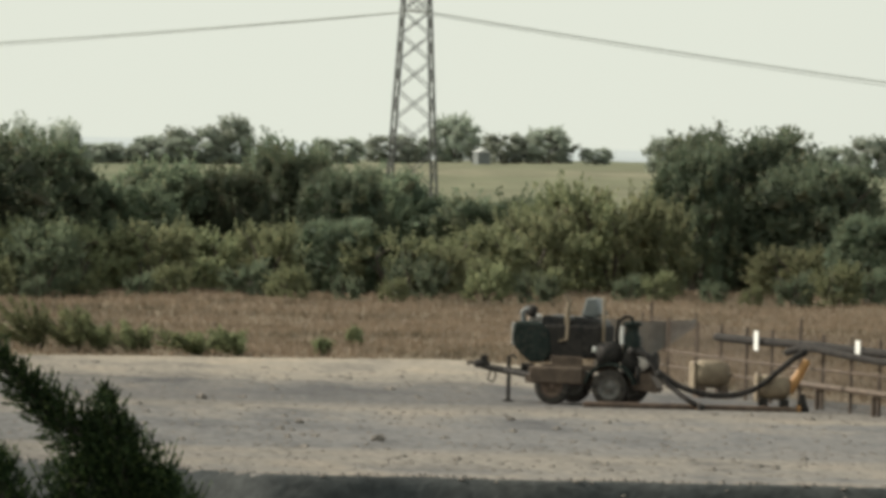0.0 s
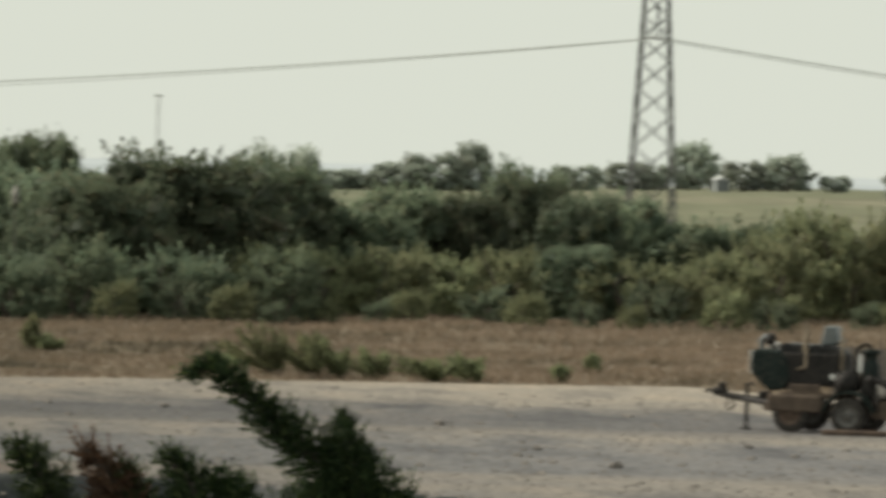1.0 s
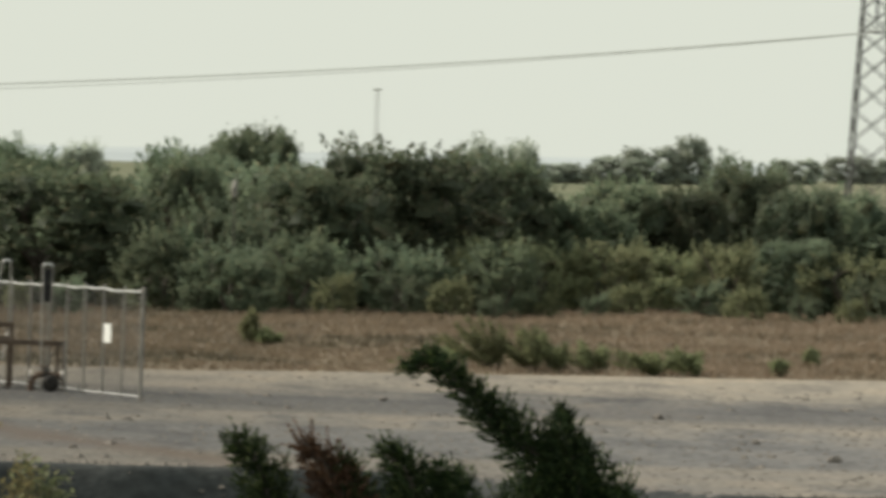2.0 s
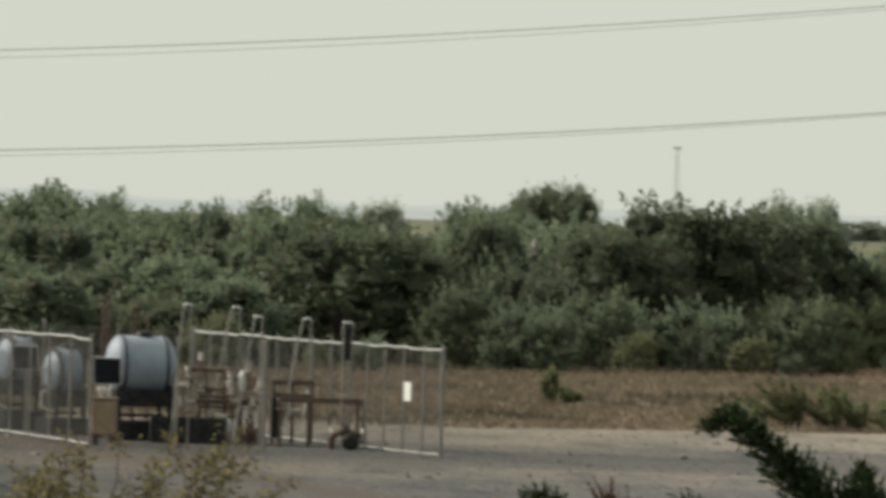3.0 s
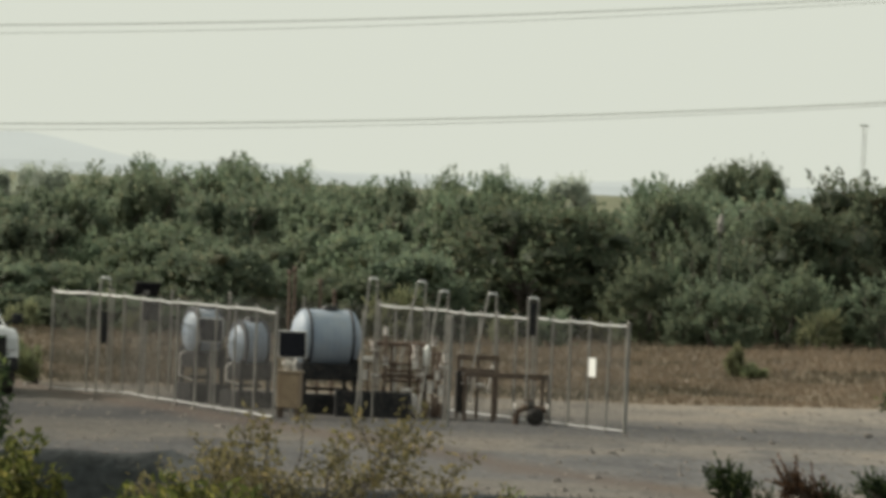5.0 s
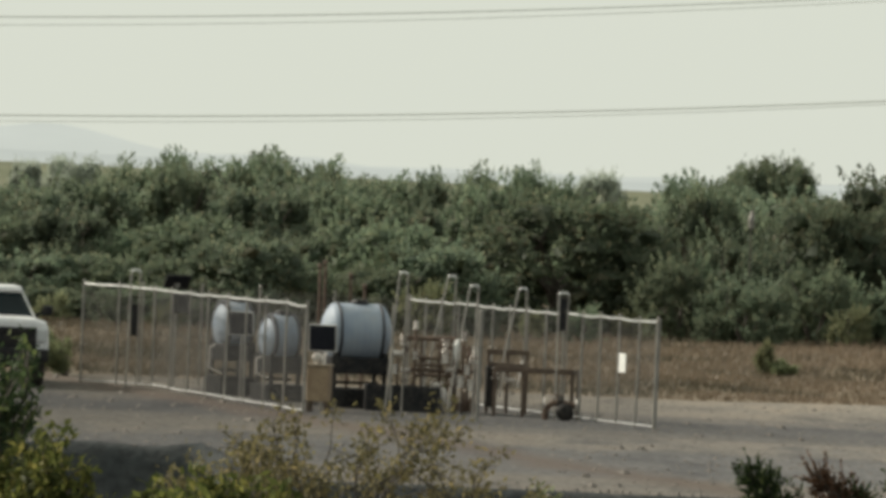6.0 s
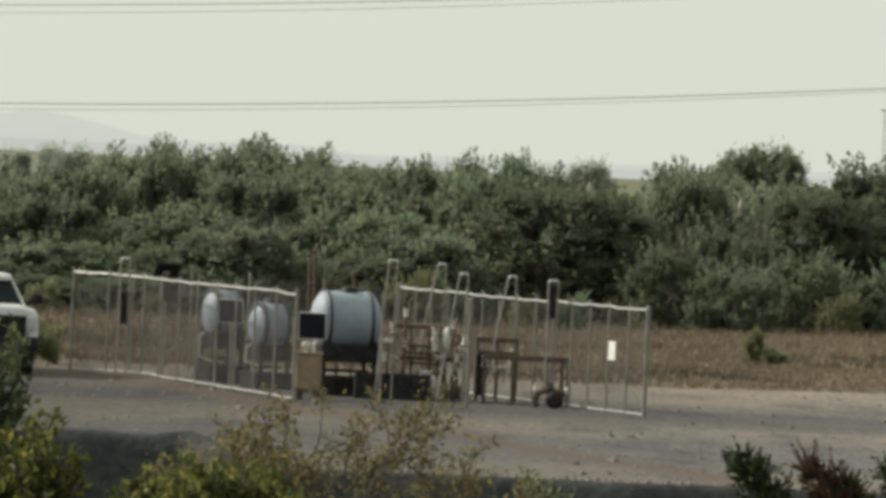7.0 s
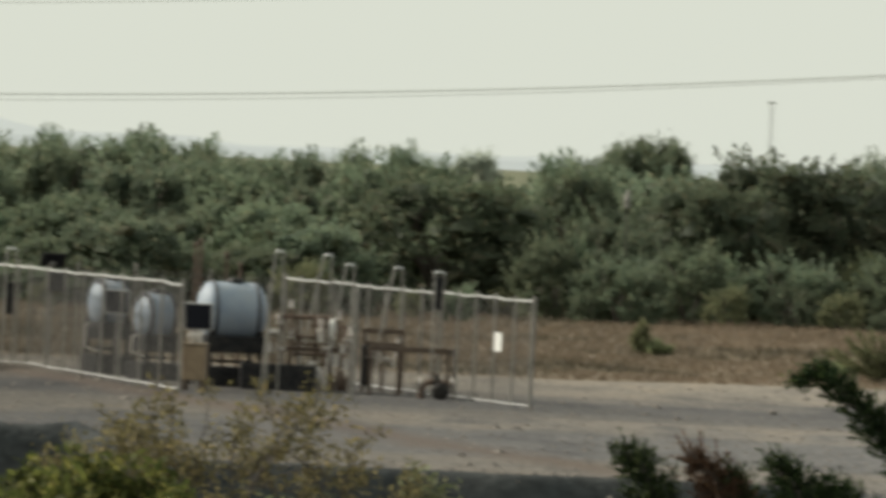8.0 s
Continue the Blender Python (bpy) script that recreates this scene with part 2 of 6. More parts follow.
M_POLY = worn("white_poly_tank", (0.25, 0.30, 0.365), (0.33, 0.375, 0.425), 2, 0.5, 0, 0.05, 20, (0.34, 0.32, 0.28), 0.3)
M_STRAP = worn("black_strap", (0.02, 0.022, 0.028), (0.04, 0.042, 0.05), 8, 0.5)
M_BLACK = worn("black_plastic", (0.012, 0.013, 0.015), (0.03, 0.03, 0.03), 6, 0.45, 0, 0.1, 30, (0.12, 0.1, 0.08), 0.4)
M_RUST = worn("rusty_brown_pipe", (0.085, 0.056, 0.042), (0.150, 0.100, 0.072), 6, 0.75, 0.1, 0.4, 60, (0.22, 0.17, 0.12), 0.6)
M_BROWN = worn("brown_painted_steel", (0.075, 0.052, 0.038), (0.12, 0.085, 0.06), 5, 0.65, 0.1, 0.2, 40, (0.22, 0.17, 0.12), 0.4)
M_VALVE = worn("pale_valve_body", (0.58, 0.54, 0.49), (0.76, 0.72, 0.66), 12, 0.5, 0.2, 0.2, 60, (0.25, 0.15, 0.1), 0.6)
M_PANEL = worn("solar_glass", (0.010, 0.012, 0.018), (0.020, 0.022, 0.030), 4, 0.5)
M_ALU = worn("aluminium_edge", (0.55, 0.55, 0.53), (0.66, 0.66, 0.64), 6, 0.4, 0.5)
M_WOOD = worn("weathered_tan_crate", (0.25, 0.18, 0.115), (0.35, 0.265, 0.17), 7, 0.8, 0, 0.4, 50, (0.2, 0.14, 0.1), 0.5)
M_SIGN = worn("white_sign", (0.74, 0.74, 0.70), (0.82, 0.82, 0.78), 3, 0.5)
M_GREEN = worn("dark_green_engine_paint", (0.011, 0.019, 0.017), (0.024, 0.034, 0.030), 5, 0.5, 0.1, 0.2, 40, (0.14, 0.12, 0.10), 0.3)
M_IRON = worn("dark_oily_iron", (0.016, 0.016, 0.016), (0.038, 0.035, 0.032), 9, 0.7, 0.0, 0.4, 50, (0.14, 0.11, 0.09), 0.3)
M_GREY = worn("grey_blue_cowl", (0.13, 0.15, 0.152), (0.20, 0.215, 0.215), 5, 0.5, 0.1, 0.1, 30, (0.25, 0.2, 0.15), 0.4)
M_TAN = worn("dusty_tan_paint", (0.20, 0.155, 0.105), (0.28, 0.225, 0.155), 6, 0.7, 0, 0.2, 40, (0.16, 0.12, 0.08), 0.5)
M_ORANGE = worn("orange_paint", (0.36, 0.17, 0.05), (0.46, 0.25, 0.09), 6, 0.6, 0, 0.2, 40, (0.25, 0.18, 0.1), 0.5)
M_TYRE = worn("dusty_tyre", (0.025, 0.024, 0.023), (0.06, 0.055, 0.05), 12, 0.85, 0, 0.4, 60, (0.22, 0.18, 0.14), 0.5)
M_RIM = worn("dusty_rim", (0.085, 0.082, 0.078), (0.15, 0.143, 0.133), 8, 0.5, 0.2, 0.2, 40, (0.24, 0.2, 0.15), 0.5)
M_RUBBER = worn("black_rubber_hose", (0.016, 0.015, 0.015), (0.034, 0.032, 0.030), 8, 0.85, 0, 0.2, 40, (0.15, 0.12, 0.1), 0.4)
M_CAR = worn("white_car_paint", (0.72, 0.73, 0.73), (0.80, 0.80, 0.79), 2, 0.22, 0, 0.02, 20, (0.5, 0.45, 0.38), 0.35)
M_CHROME = worn("chrome", (0.5, 0.5, 0.5), (0.6, 0.6, 0.6), 4, 0.2, 0.9)
M_LENS = worn("headlight_lens", (0.5, 0.52, 0.52), (0.62, 0.63, 0.62), 6, 0.12)
M_STONE = worn("clod", (0.12, 0.108, 0.098), (0.22, 0.195, 0.165), 7, 0.95, 0, 0.6, 30)
M_SHEET = worn("grey_screen_cloth", (0.16, 0.15, 0.14), (0.24, 0.225, 0.205), 4, 0.8)
for mt in (M_POLY, M_PANEL, M_BLACK, M_GREEN, M_IRON, M_RUBBER, M_TYRE):
    mt.node_tree.nodes["Principled BSDF"].inputs["Specular IOR Level"].default_value = 0.15
glass, gn, gl, gp = shader("dark_window_glass")
gp.inputs["Base Color"].default_value = (0.012, 0.018, 0.020, 1)
gp.inputs["Roughness"].default_value = 0.25
gp.inputs["Specular IOR Level"].default_value = 0.05
gp.inputs["IOR"].default_value = 1.5
M_GLASS = glass


# ---- builders ----
def thing(name, m=None, label="", category="", group=""):
    ob = new(name)
    ob.empty_display_size = 0.2
    if m is not None:
        ob.matrix_basis = m
    return tagged(ob, label, category, group)


def part(name, bm, material, parent, label=""):
    me = bpy.data.meshes.new(name)
    bmesh.ops.recalc_face_normals(bm, faces=bm.faces)
    bm.to_mesh(me)
    bm.free()
    me.materials.append(material)
    ob = new(name, me)
    ob.parent = parent
    return tagged(ob, label)


def raw(name, verts, faces, material, parent=None, label=""):
    me = bpy.data.meshes.new(name)
    me.from_pydata(verts, [], faces)
    me.materials.append(material)
    ob = new(name, me)
    ob.parent = parent
    return tagged(ob, label)


def box(bm, c, s, bev=0.0, m=None):
    mat = Matrix.Translation(c) @ (m or Matrix()) @ Matrix.Diagonal((*s, 1))
    vs = bmesh.ops.create_cube(bm, size=1, matrix=mat)["verts"]
    if bev:
        es = list({e for v in vs for e in v.link_edges})
        bmesh.ops.bevel(bm, geom=es, offset=bev, segments=2, profile=0.5, affect="EDGES")
    return bm


def tube(bm, pts, r, seg=8):
    """A round bar through points; r one radius or one for each point."""
    pts = [Vector(p) for p in pts]
    rs = r if isinstance(r, (list, tuple)) else [r] * len(pts)
    rings = []
    for k, p in enumerate(pts):
        d = (pts[min(k + 1, len(pts) - 1)] - pts[max(k - 1, 0)]).normalized()
        a = d.orthogonal().normalized() if k == 0 else (side - d * side.dot(d)).normalized()
        side = a
        b = d.cross(a)
        rings.append([bm.verts.new(p + (a * math.cos(2 * math.pi * q / seg) + b * math.sin(2 * math.pi * q / seg)) * rs[k]) for q in range(seg)])
    for r0, r1 in zip(rings, rings[1:]):
        for q in range(seg):
            bm.faces.new((r0[q], r0[(q + 1) % seg], r1[(q + 1) % seg], r1[q]))
    bm.faces.new(rings[0][::-1])
    bm.faces.new(rings[-1])
    return bm


def turned(bm, profile, m=None, seg=20, caps=True):
    """A solid of revolution about x; profile rows (x, radius)."""
    m = m or Matrix()
    rings = [[bm.verts.new(m @ Vector((x, r * math.cos(2 * math.pi * q / seg), r * math.sin(2 * math.pi * q / seg)))) for q in range(seg)] for x, r in profile]
    for r0, r1 in zip(rings, rings[1:]):
        for q in range(seg):
            f = bm.faces.new((r0[q], r0[(q + 1) % seg], r1[(q + 1) % seg], r1[q]))
            f.smooth = True
    if caps:
        bm.faces.new(rings[0][::-1])
        bm.faces.new(rings[-1])
    return bm


def slab(bm, outline, y0, y1):
    """A solid from an outline in x, z, between two depths."""
    a = [bm.verts.new((x, y0, z)) for x, z in outline]
    b = [bm.verts.new((x, y1, z)) for x, z in outline]
    bm.faces.new(a)
    bm.faces.new(b[::-1])
    for k in range(len(a)):
        j = (k + 1) % len(a)
        bm.faces.new((a[j], a[k], b[k], b[j]))
    return bm


B = bmesh.new


def leaves(name, centres, ways, length, width, rng, material, parent, label="", faces=None):
    """Many small pointed leaves in one mesh."""
    c, d = np.asarray(centres, float), np.asarray(ways, float)
    n = len(c)
    d = d / np.maximum(np.linalg.norm(d, axis=1, keepdims=True), 1e-6)
    w = np.cross(d, rng.normal(size=(n, 3)) if faces is None else faces)
    w /= np.maximum(np.linalg.norm(w, axis=1, keepdims=True), 1e-6)
    ln = length * rng.uniform(0.6, 1.35, (n, 1))
    wd = width * rng.uniform(0.6, 1.35, (n, 1))
    v = np.stack([c - d * ln * 0.5, c + w * wd * 0.5, c + d * ln * 0.5, c - w * wd * 0.5], axis=1).reshape(-1, 3)
    me = bpy.data.meshes.new(name)
    me.vertices.add(4 * n)
    me.vertices.foreach_set("co", v.ravel())
    me.loops.add(4 * n)
    me.loops.foreach_set("vertex_index", np.arange(4 * n, dtype=np.int32))
    me.polygons.add(n)
    me.polygons.foreach_set("loop_start", np.arange(0, 4 * n, 4, dtype=np.int32))
    me.update(calc_edges=True)
    me.validate()
    me.materials.append(material)
    ob = new(name, me)
    ob.parent = parent
    return tagged(ob, label)


# ---- ground ----
def smooth(a, b, x):
    t = np.clip((x - a) / (b - a), 0, 1)
    return t * t * (3 - 2 * t)


def waves(x, y, k, seed):
    r = np.random.RandomState(seed)
    s = np.zeros_like(x)
    for j in range(5):
        a, p, q = r.uniform(0, 6.28), r.uniform(0, 6.28), k * 1.7 ** j
        s += np.sin(q * (x * np.cos(a) + y * np.sin(a)) + p) / 1.5 ** j
    return s / 2.5


def far_edge(x):
    return np.interp(x, [-60, -9, 4, 11, 20, 22.3, 23.6, 25, 90], [147, 149.2, 149.5, 152.5, 157, 150, 137, 132, 129]) + 0.35 * waves(x, x * 0, 0.5, 3)


def near_edge(x):
    hump = smooth(-8.6, -6.3, x) * (1 - smooth(-4.3, -2.6, x))
    return 99.5 + np.interp(x, [-40, 6, 10, 60], [1.5, 1.2, -3.2, -3.6]) + 4.6 * hump + 0.5 * waves(x, x * 0, 0.8, 5) * (1 - 0.6 * hump)


def height(x, y):
    low = np.interp(y, [-60, 0, 20, 40, 60, 80, 95, 130], [2.4, 2.7, 2.2, 1.2, 0.0, -1.3, -1.7, -1.7])
    ne = near_edge(x)
    hump = smooth(-8.6, -6.3, x) * (1 - smooth(-4.3, -2.6, x))
    lip = hump * (0.30 + 0.09 * waves(x, y, 2.2, 15)) * np.exp(-(((y - ne - 0.7) / 0.9) ** 2)) + 0.05 * np.exp(-(((y - ne - 0.8) / 0.9) ** 2))
    top = 0.03 * waves(x, y, 0.35, 7) * smooth(2, 12, np.abs(y - ne)) * 0.5 + lip
    fe = far_edge(x)
    rough = 0.10 * waves(x, y, 0.5, 9) * smooth(0, 5, y - fe)
    rise = np.interp(x / np.maximum(y, 1), [-0.3, -0.06, -0.03, 0.05, 0.09, 0.12, 0.145, 0.4], [3.8, 3.5, 2.6, 2.4, 2.8, 4.0, 4.7, 6.0])
    far = rise * smooth(300, 1250, y) - 0.5 * smooth(1900, 3200, y)
    k = smooth(-0.2, 1.1, y - ne)
    return low * (1 - k) + (top + rough + far) * k


az = np.concatenate([np.linspace(-78, -8, 36), np.linspace(-7.9, -4.05, 40), np.linspace(-4, -1, 110), np.linspace(-0.95, 13, 170), np.linspace(13.5, 78, 36)])
rows = np.concatenate([np.linspace(-38, 90, 40), np.linspace(91, 110, 150), np.linspace(110.6, 144, 60), np.linspace(144.3, 162, 60), np.linspace(163, 260, 60), np.linspace(270, 1000, 50), np.linspace(1020, 4900, 60)])
tx = np.tan(np.radians(az))
GX, GY = tx[None, :] * (rows[:, None] + 40), np.repeat(rows[:, None], len(az), 1)
# within the view the columns follow the lines of sight, so keep them straight
GZ = height(GX, GY)
nr, nc = GX.shape
verts = np.stack([GX, GY, GZ], -1).reshape(-1, 3)
idx = np.arange(nr * nc).reshape(nr, nc)
quads = np.stack([idx[:-1, :-1], idx[:-1, 1:], idx[1:, 1:], idx[1:, :-1]], -1).reshape(-1, 4)
me = bpy.data.meshes.new("ground")
me.from_pydata(verts.tolist(), [], quads.tolist())
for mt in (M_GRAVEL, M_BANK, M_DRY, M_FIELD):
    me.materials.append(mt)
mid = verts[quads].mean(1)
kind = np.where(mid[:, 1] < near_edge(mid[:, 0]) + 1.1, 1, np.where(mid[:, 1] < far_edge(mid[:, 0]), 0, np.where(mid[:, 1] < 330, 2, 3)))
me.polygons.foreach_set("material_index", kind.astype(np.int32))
me.polygons.foreach_set("use_smooth", np.ones(len(kind), bool))
ground = tagged(new("ground", me), "pale gravel pad with dry grass and green fields beyond", "ground", kind="structure")


def z_at(x, y):
    return float(height(np.array([float(x)]), np.array([float(y)]))[0])


# ---- far ridges ----
def ridge(name, d, crest, material, label, seed):
    """A long hill: crest rows (heading in degrees, height over eye level in metres per kilometre)."""
    hs = np.linspace(-30, 34, 321)
    hi = np.interp(hs, [c[0] for c in crest], [c[1] for c in crest])
    hi = hi + 0.22 * waves(hs, hs * 0, 4.0, seed) + 0.1 * waves(hs, hs * 0, 13.0, seed + 1)
    v, f = [], []
    for k, (h, z) in enumerate(zip(hs, hi)):
        s, c = math.sin(radians(h)), math.cos(radians(h))
        top = 4.3 + z * d / 1000
        v += [(s * (d - 160), c * (d - 160), -2), (s * (d - 60), c * (d - 60), top * 0.6), (s * d, c * d, top), (s * (d + 200), c * (d + 200), -2)]
        if k:
            a, b = 4 * (k - 1), 4 * k
            f += [(a + j, b + j, b + j + 1, a + j + 1) for j in range(3)]
    return tagged(raw(name, v, f, material), label, "hill", kind="structure")


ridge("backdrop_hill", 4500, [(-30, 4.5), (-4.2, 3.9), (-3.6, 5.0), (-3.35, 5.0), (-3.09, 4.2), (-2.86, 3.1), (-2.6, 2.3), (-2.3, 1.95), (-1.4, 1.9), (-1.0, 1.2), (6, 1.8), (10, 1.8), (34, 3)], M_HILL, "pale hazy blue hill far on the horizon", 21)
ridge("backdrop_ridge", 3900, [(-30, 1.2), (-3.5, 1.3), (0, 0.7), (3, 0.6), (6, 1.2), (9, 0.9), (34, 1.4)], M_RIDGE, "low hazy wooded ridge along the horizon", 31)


# ---- trees ----
def tree_parts(root, seed, leaf, clumps=70, n=8000, size=0.15, low=0.0, belly=0.35, clump=(0.34, 0.62), tufts=90, lean=0.0, inner=0.3, solid=0.55, stem=0.13, shoots=0.25, reach=0.55):
    """A tree 4 m high and 4 m wide: stems and limbs, a crown of leafy clumps under a domed outline, feathery shoots."""
    rng = np.random.RandomState(seed)
    bm = B()
    hubs = []
    for s in range(3):
        a = s * 2.1 + rng.uniform(0, 1)
        base = Vector((stem * 1.4 * math.cos(a), stem * 1.4 * math.sin(a), -0.15))
        k1 = Vector((0.45 * math.cos(a), 0.45 * math.sin(a), 1.1))
        k2 = Vector((0.9 * math.cos(a), 0.9 * math.sin(a), 2.2))
        tube(bm, [base, base * 1.3 + Vector((0, 0, 0.5)), k1, k2], [stem, stem * 0.85, stem * 0.65, stem * 0.4], 7)
        hubs += [k1, k2]
    for s in range(10):
        k = hubs[s % len(hubs)]
        a, e, r = rng.uniform(0, 6.28), rng.uniform(0.2, 1.0), rng.uniform(0.7, 1.3)
        end = k + Vector((r * math.cos(a) * 0.7, r * math.sin(a) * 0.7, r * e))
        end.z = min(end.z, 3.4)
        tube(bm, [k, (k + end) / 2 + Vector((0, 0, 0.12)), end], [0.05, 0.035, 0.015], 5)
    part("trunk", bm, M_BARK, root)
    mid = np.array([0, 0, 4 * (low + 0.3 * (1 - low))])
    centres, radii = [], []
    for b in range(clumps):
        z = low + (0.87 - low) * ((b + rng.uniform()) / clumps) ** 0.85
        wide = math.sqrt(max(0.03, 1 - ((z - belly) / (1 - belly)) ** 2)) if z > belly else 0.84 + 0.16 * (z - low) / max(belly - low, 0.01)
        a, q, r = rng.uniform(0, 6.28), math.sqrt(rng.uniform(inner, 1)), rng.uniform(*clump)
        wide *= 2.0 * (1 + 0.10 * math.sin(3 * a + seed))
        centres.append((max(0.15, wide - r * 0.8) * q * math.cos(a) + lean * z, max(0.15, wide - r * 0.8) * q * math.sin(a), 4 * z))
        radii.append(r)
    centres, radii = np.array(centres), np.array(radii)
    share = radii ** 2 / np.sum(radii ** 2)
    pts, ways, faces = [], [], []
    core = B()
    for c, r, m in zip(centres, radii, (share * n * (1 - shoots)).astype(int)):
        out = (c - mid) / max(0.4, np.linalg.norm(c - mid))
        u = rng.normal(size=(m, 3))
        u /= np.linalg.norm(u, axis=1, keepdims=True)
        back = u @ out < -0.3
        u[back] -= 2 * (u[back] @ out)[:, None] * out
        rad = r * (1.02 - np.abs(rng.normal(0, 0.26, (m, 1))) + rng.normal(0, 0.16, (m, 1)))
        pts.append(c + u * rad * np.array([0.95, 0.95, 1.35]))
        ways.append(0.5 * u + rng.normal(0, 0.45, (m, 3)) + np.array([lean, 0, 0.75]))
        faces.append(0.6 * u + 0.3 * out + rng.normal(0, 0.6, (m, 3)))
        if solid:
            vs = bmesh.ops.create_icosphere(core, subdivisions=1, radius=r * solid, matrix=Matrix.Translation(c) @ Matrix.Diagonal((0.95, 0.95, 1.15, 1)))["verts"]
            for v in vs:
                v.co += Vector(rng.normal(0, 0.07, 3))
    cloud = np.concatenate(pts)
    m = max(6, int(n * shoots / tufts))
    for s in range(tufts):
        k = cloud[rng.randint(len(cloud))]
        o = (k - mid) * np.array([1, 1, 0.5])
        o /= max(0.3, np.linalg.norm(o))
        d = 0.5 * o + rng.normal(0, 0.2, 3) + np.array([lean, 0, 0.8])
        tt = rng.uniform(0, rng.uniform(0.3, 1.0) * reach, (m, 1))
        pts.append(k + d * tt + rng.normal(0, 0.055, (m, 3)) * (1.2 - tt / reach))
        ways.append(np.repeat(d[None], m, 0) + rng.normal(0, 0.35, (m, 3)))
        faces.append(o + rng.normal(0, 0.5, (m, 3)))
    p, y, o = np.concatenate(pts), np.concatenate(ways), np.concatenate(faces)
    fit = np.array([2.0 / np.percentile(np.abs(p[:, 0]), 98.5), 2.0 / np.percentile(np.abs(p[:, 1]), 98.5), 4.0 / np.percentile(p[:, 2], 99.95)])
    p = p * fit
    keep = p[:, 2] > 0.04
    leaves("crown", p[keep], y[keep], size, size * 0.5, rng, leaf, root, "", o[keep])
    if solid:
        for v in core.verts:
            v.co.x, v.co.y, v.co.z = v.co.x * fit[0], v.co.y * fit[1], max(0.02, v.co.z * fit[2])
        part("inner_foliage", core, leaf, root)
    else:
        core.free()


def grove(models, spots, rng, wider=1.0, uneven=0.0):
    """Place trees: rows (x, y, height, width), each model 4 m high and 4 m wide."""
    used = set()
    for k, (x, y, h, w) in enumerate(spots):
        src = models[k % len(models)]
        w, h = w * wider, h * (1.05 + rng.uniform(-1.6, 0.9) * uneven)
        w, x, y = w * (1 + rng.uniform(-1, 1.5) * uneven), x + 4 * rng.uniform(-1, 1) * uneven, y + 30 * rng.uniform(-1, 1) * uneven
        m = pose(x, y, z_at(x, y) - 0.03, 0, 0, rng.uniform(-50, 50) + 180 * (k % 2)) @ Matrix.Diagonal((w / 4, max(w, min(h, 3.5)) / 4, h / 4, 1))
        if src.name in used:
            copy_thing(src, m @ Matrix.Diagonal((*(1 / q for q in src.scale), 1)))
        else:
            src.matrix_basis = m
            used.add(src.name)


trng = np.random.RandomState(11)


def model(name, seed, leaf, label, group, **kw):
    t = thing(name, None, label, "tree", group)
    tree_parts(t, seed, leaf, **kw)
    return t


DOME = [
    (2.3, 212, 4.0, 5.9), (41.8, 250, 5.5, 6.0), (12.8, 224, 5.0, 5.9), (43.9, 246, 4.4, 5.0), (10.1, 217, 4.1, 4.0), (39.7, 246, 5.0, 2.9),
    (16.1, 231, 4.8, 4.6), (44.4, 238, 2.8, 3.0), (25.3, 240, 4.7, 3.2), (26.6, 236, 3.9, 2.9), (22.9, 236, 4.0, 2.9), (25.6, 229, 2.4, 2.8)]
BUSH = [
    (15.5, 221, 2.4, 2.2), (17.3, 222, 2.1, 2.4), (19.1, 222, 2.3, 2.2), (20.7, 224, 2.0, 2.1), (22.9, 225, 2.4, 1.9), (27.1, 228, 2.1, 2.3),
    (28.6, 228, 1.6, 1.9), (30.4, 231, 2.3, 2.5), (32.2, 233, 2.9, 2.3), (33.9, 236, 3.8, 2.4), (35.6, 237, 3.7, 2.6), (37.0, 238, 3.2, 2.2),
    (41.9, 240, 1.8, 2.2), (7.9, 211, 1.9, 2.3), (9.6, 212, 2.2, 2.1), (12.4, 213, 2.1, 2.5), (15.3, 214, 2.5, 2.0), (7.4, 214, 3.2, 2.6),
    (5.7, 212, 2.5, 2.0), (8.1, 211, 1.8, 2.3), (5.2, 206, 2.6, 1.7), (7.1, 204, 2.0, 2.0), (9.1, 208, 2.6, 2.0)]
MIDDLE = [
    (-14.1, 224, 3.8, 2.6), (-12.2, 226, 4.0, 2.3), (-10.1, 228, 4.1, 2.3), (-7.9, 226, 3.9, 2.3), (-5.9, 228, 3.9, 2.5), (-4.0, 228, 4.1, 2.1),
    (-2.1, 228, 4.2, 2.3), (-0.5, 228, 4.2, 2.1), (-14.8, 212, 2.9, 2.4), (-12.5, 212, 3.2, 2.4), (-10.4, 213, 3.2, 2.3), (-8.3, 213, 3.1, 2.5),
    (-6.2, 214, 3.1, 2.3), (-4.2, 214, 3.0, 2.3), (-2.2, 215, 3.2, 2.5), (-13.1, 202, 2.0, 2.2), (-11.1, 202, 2.1, 2.2), (-8.9, 203, 2.1, 2.3),
    (-7.1, 203, 2.5, 2.2), (-5.2, 204, 2.2, 2.2)]
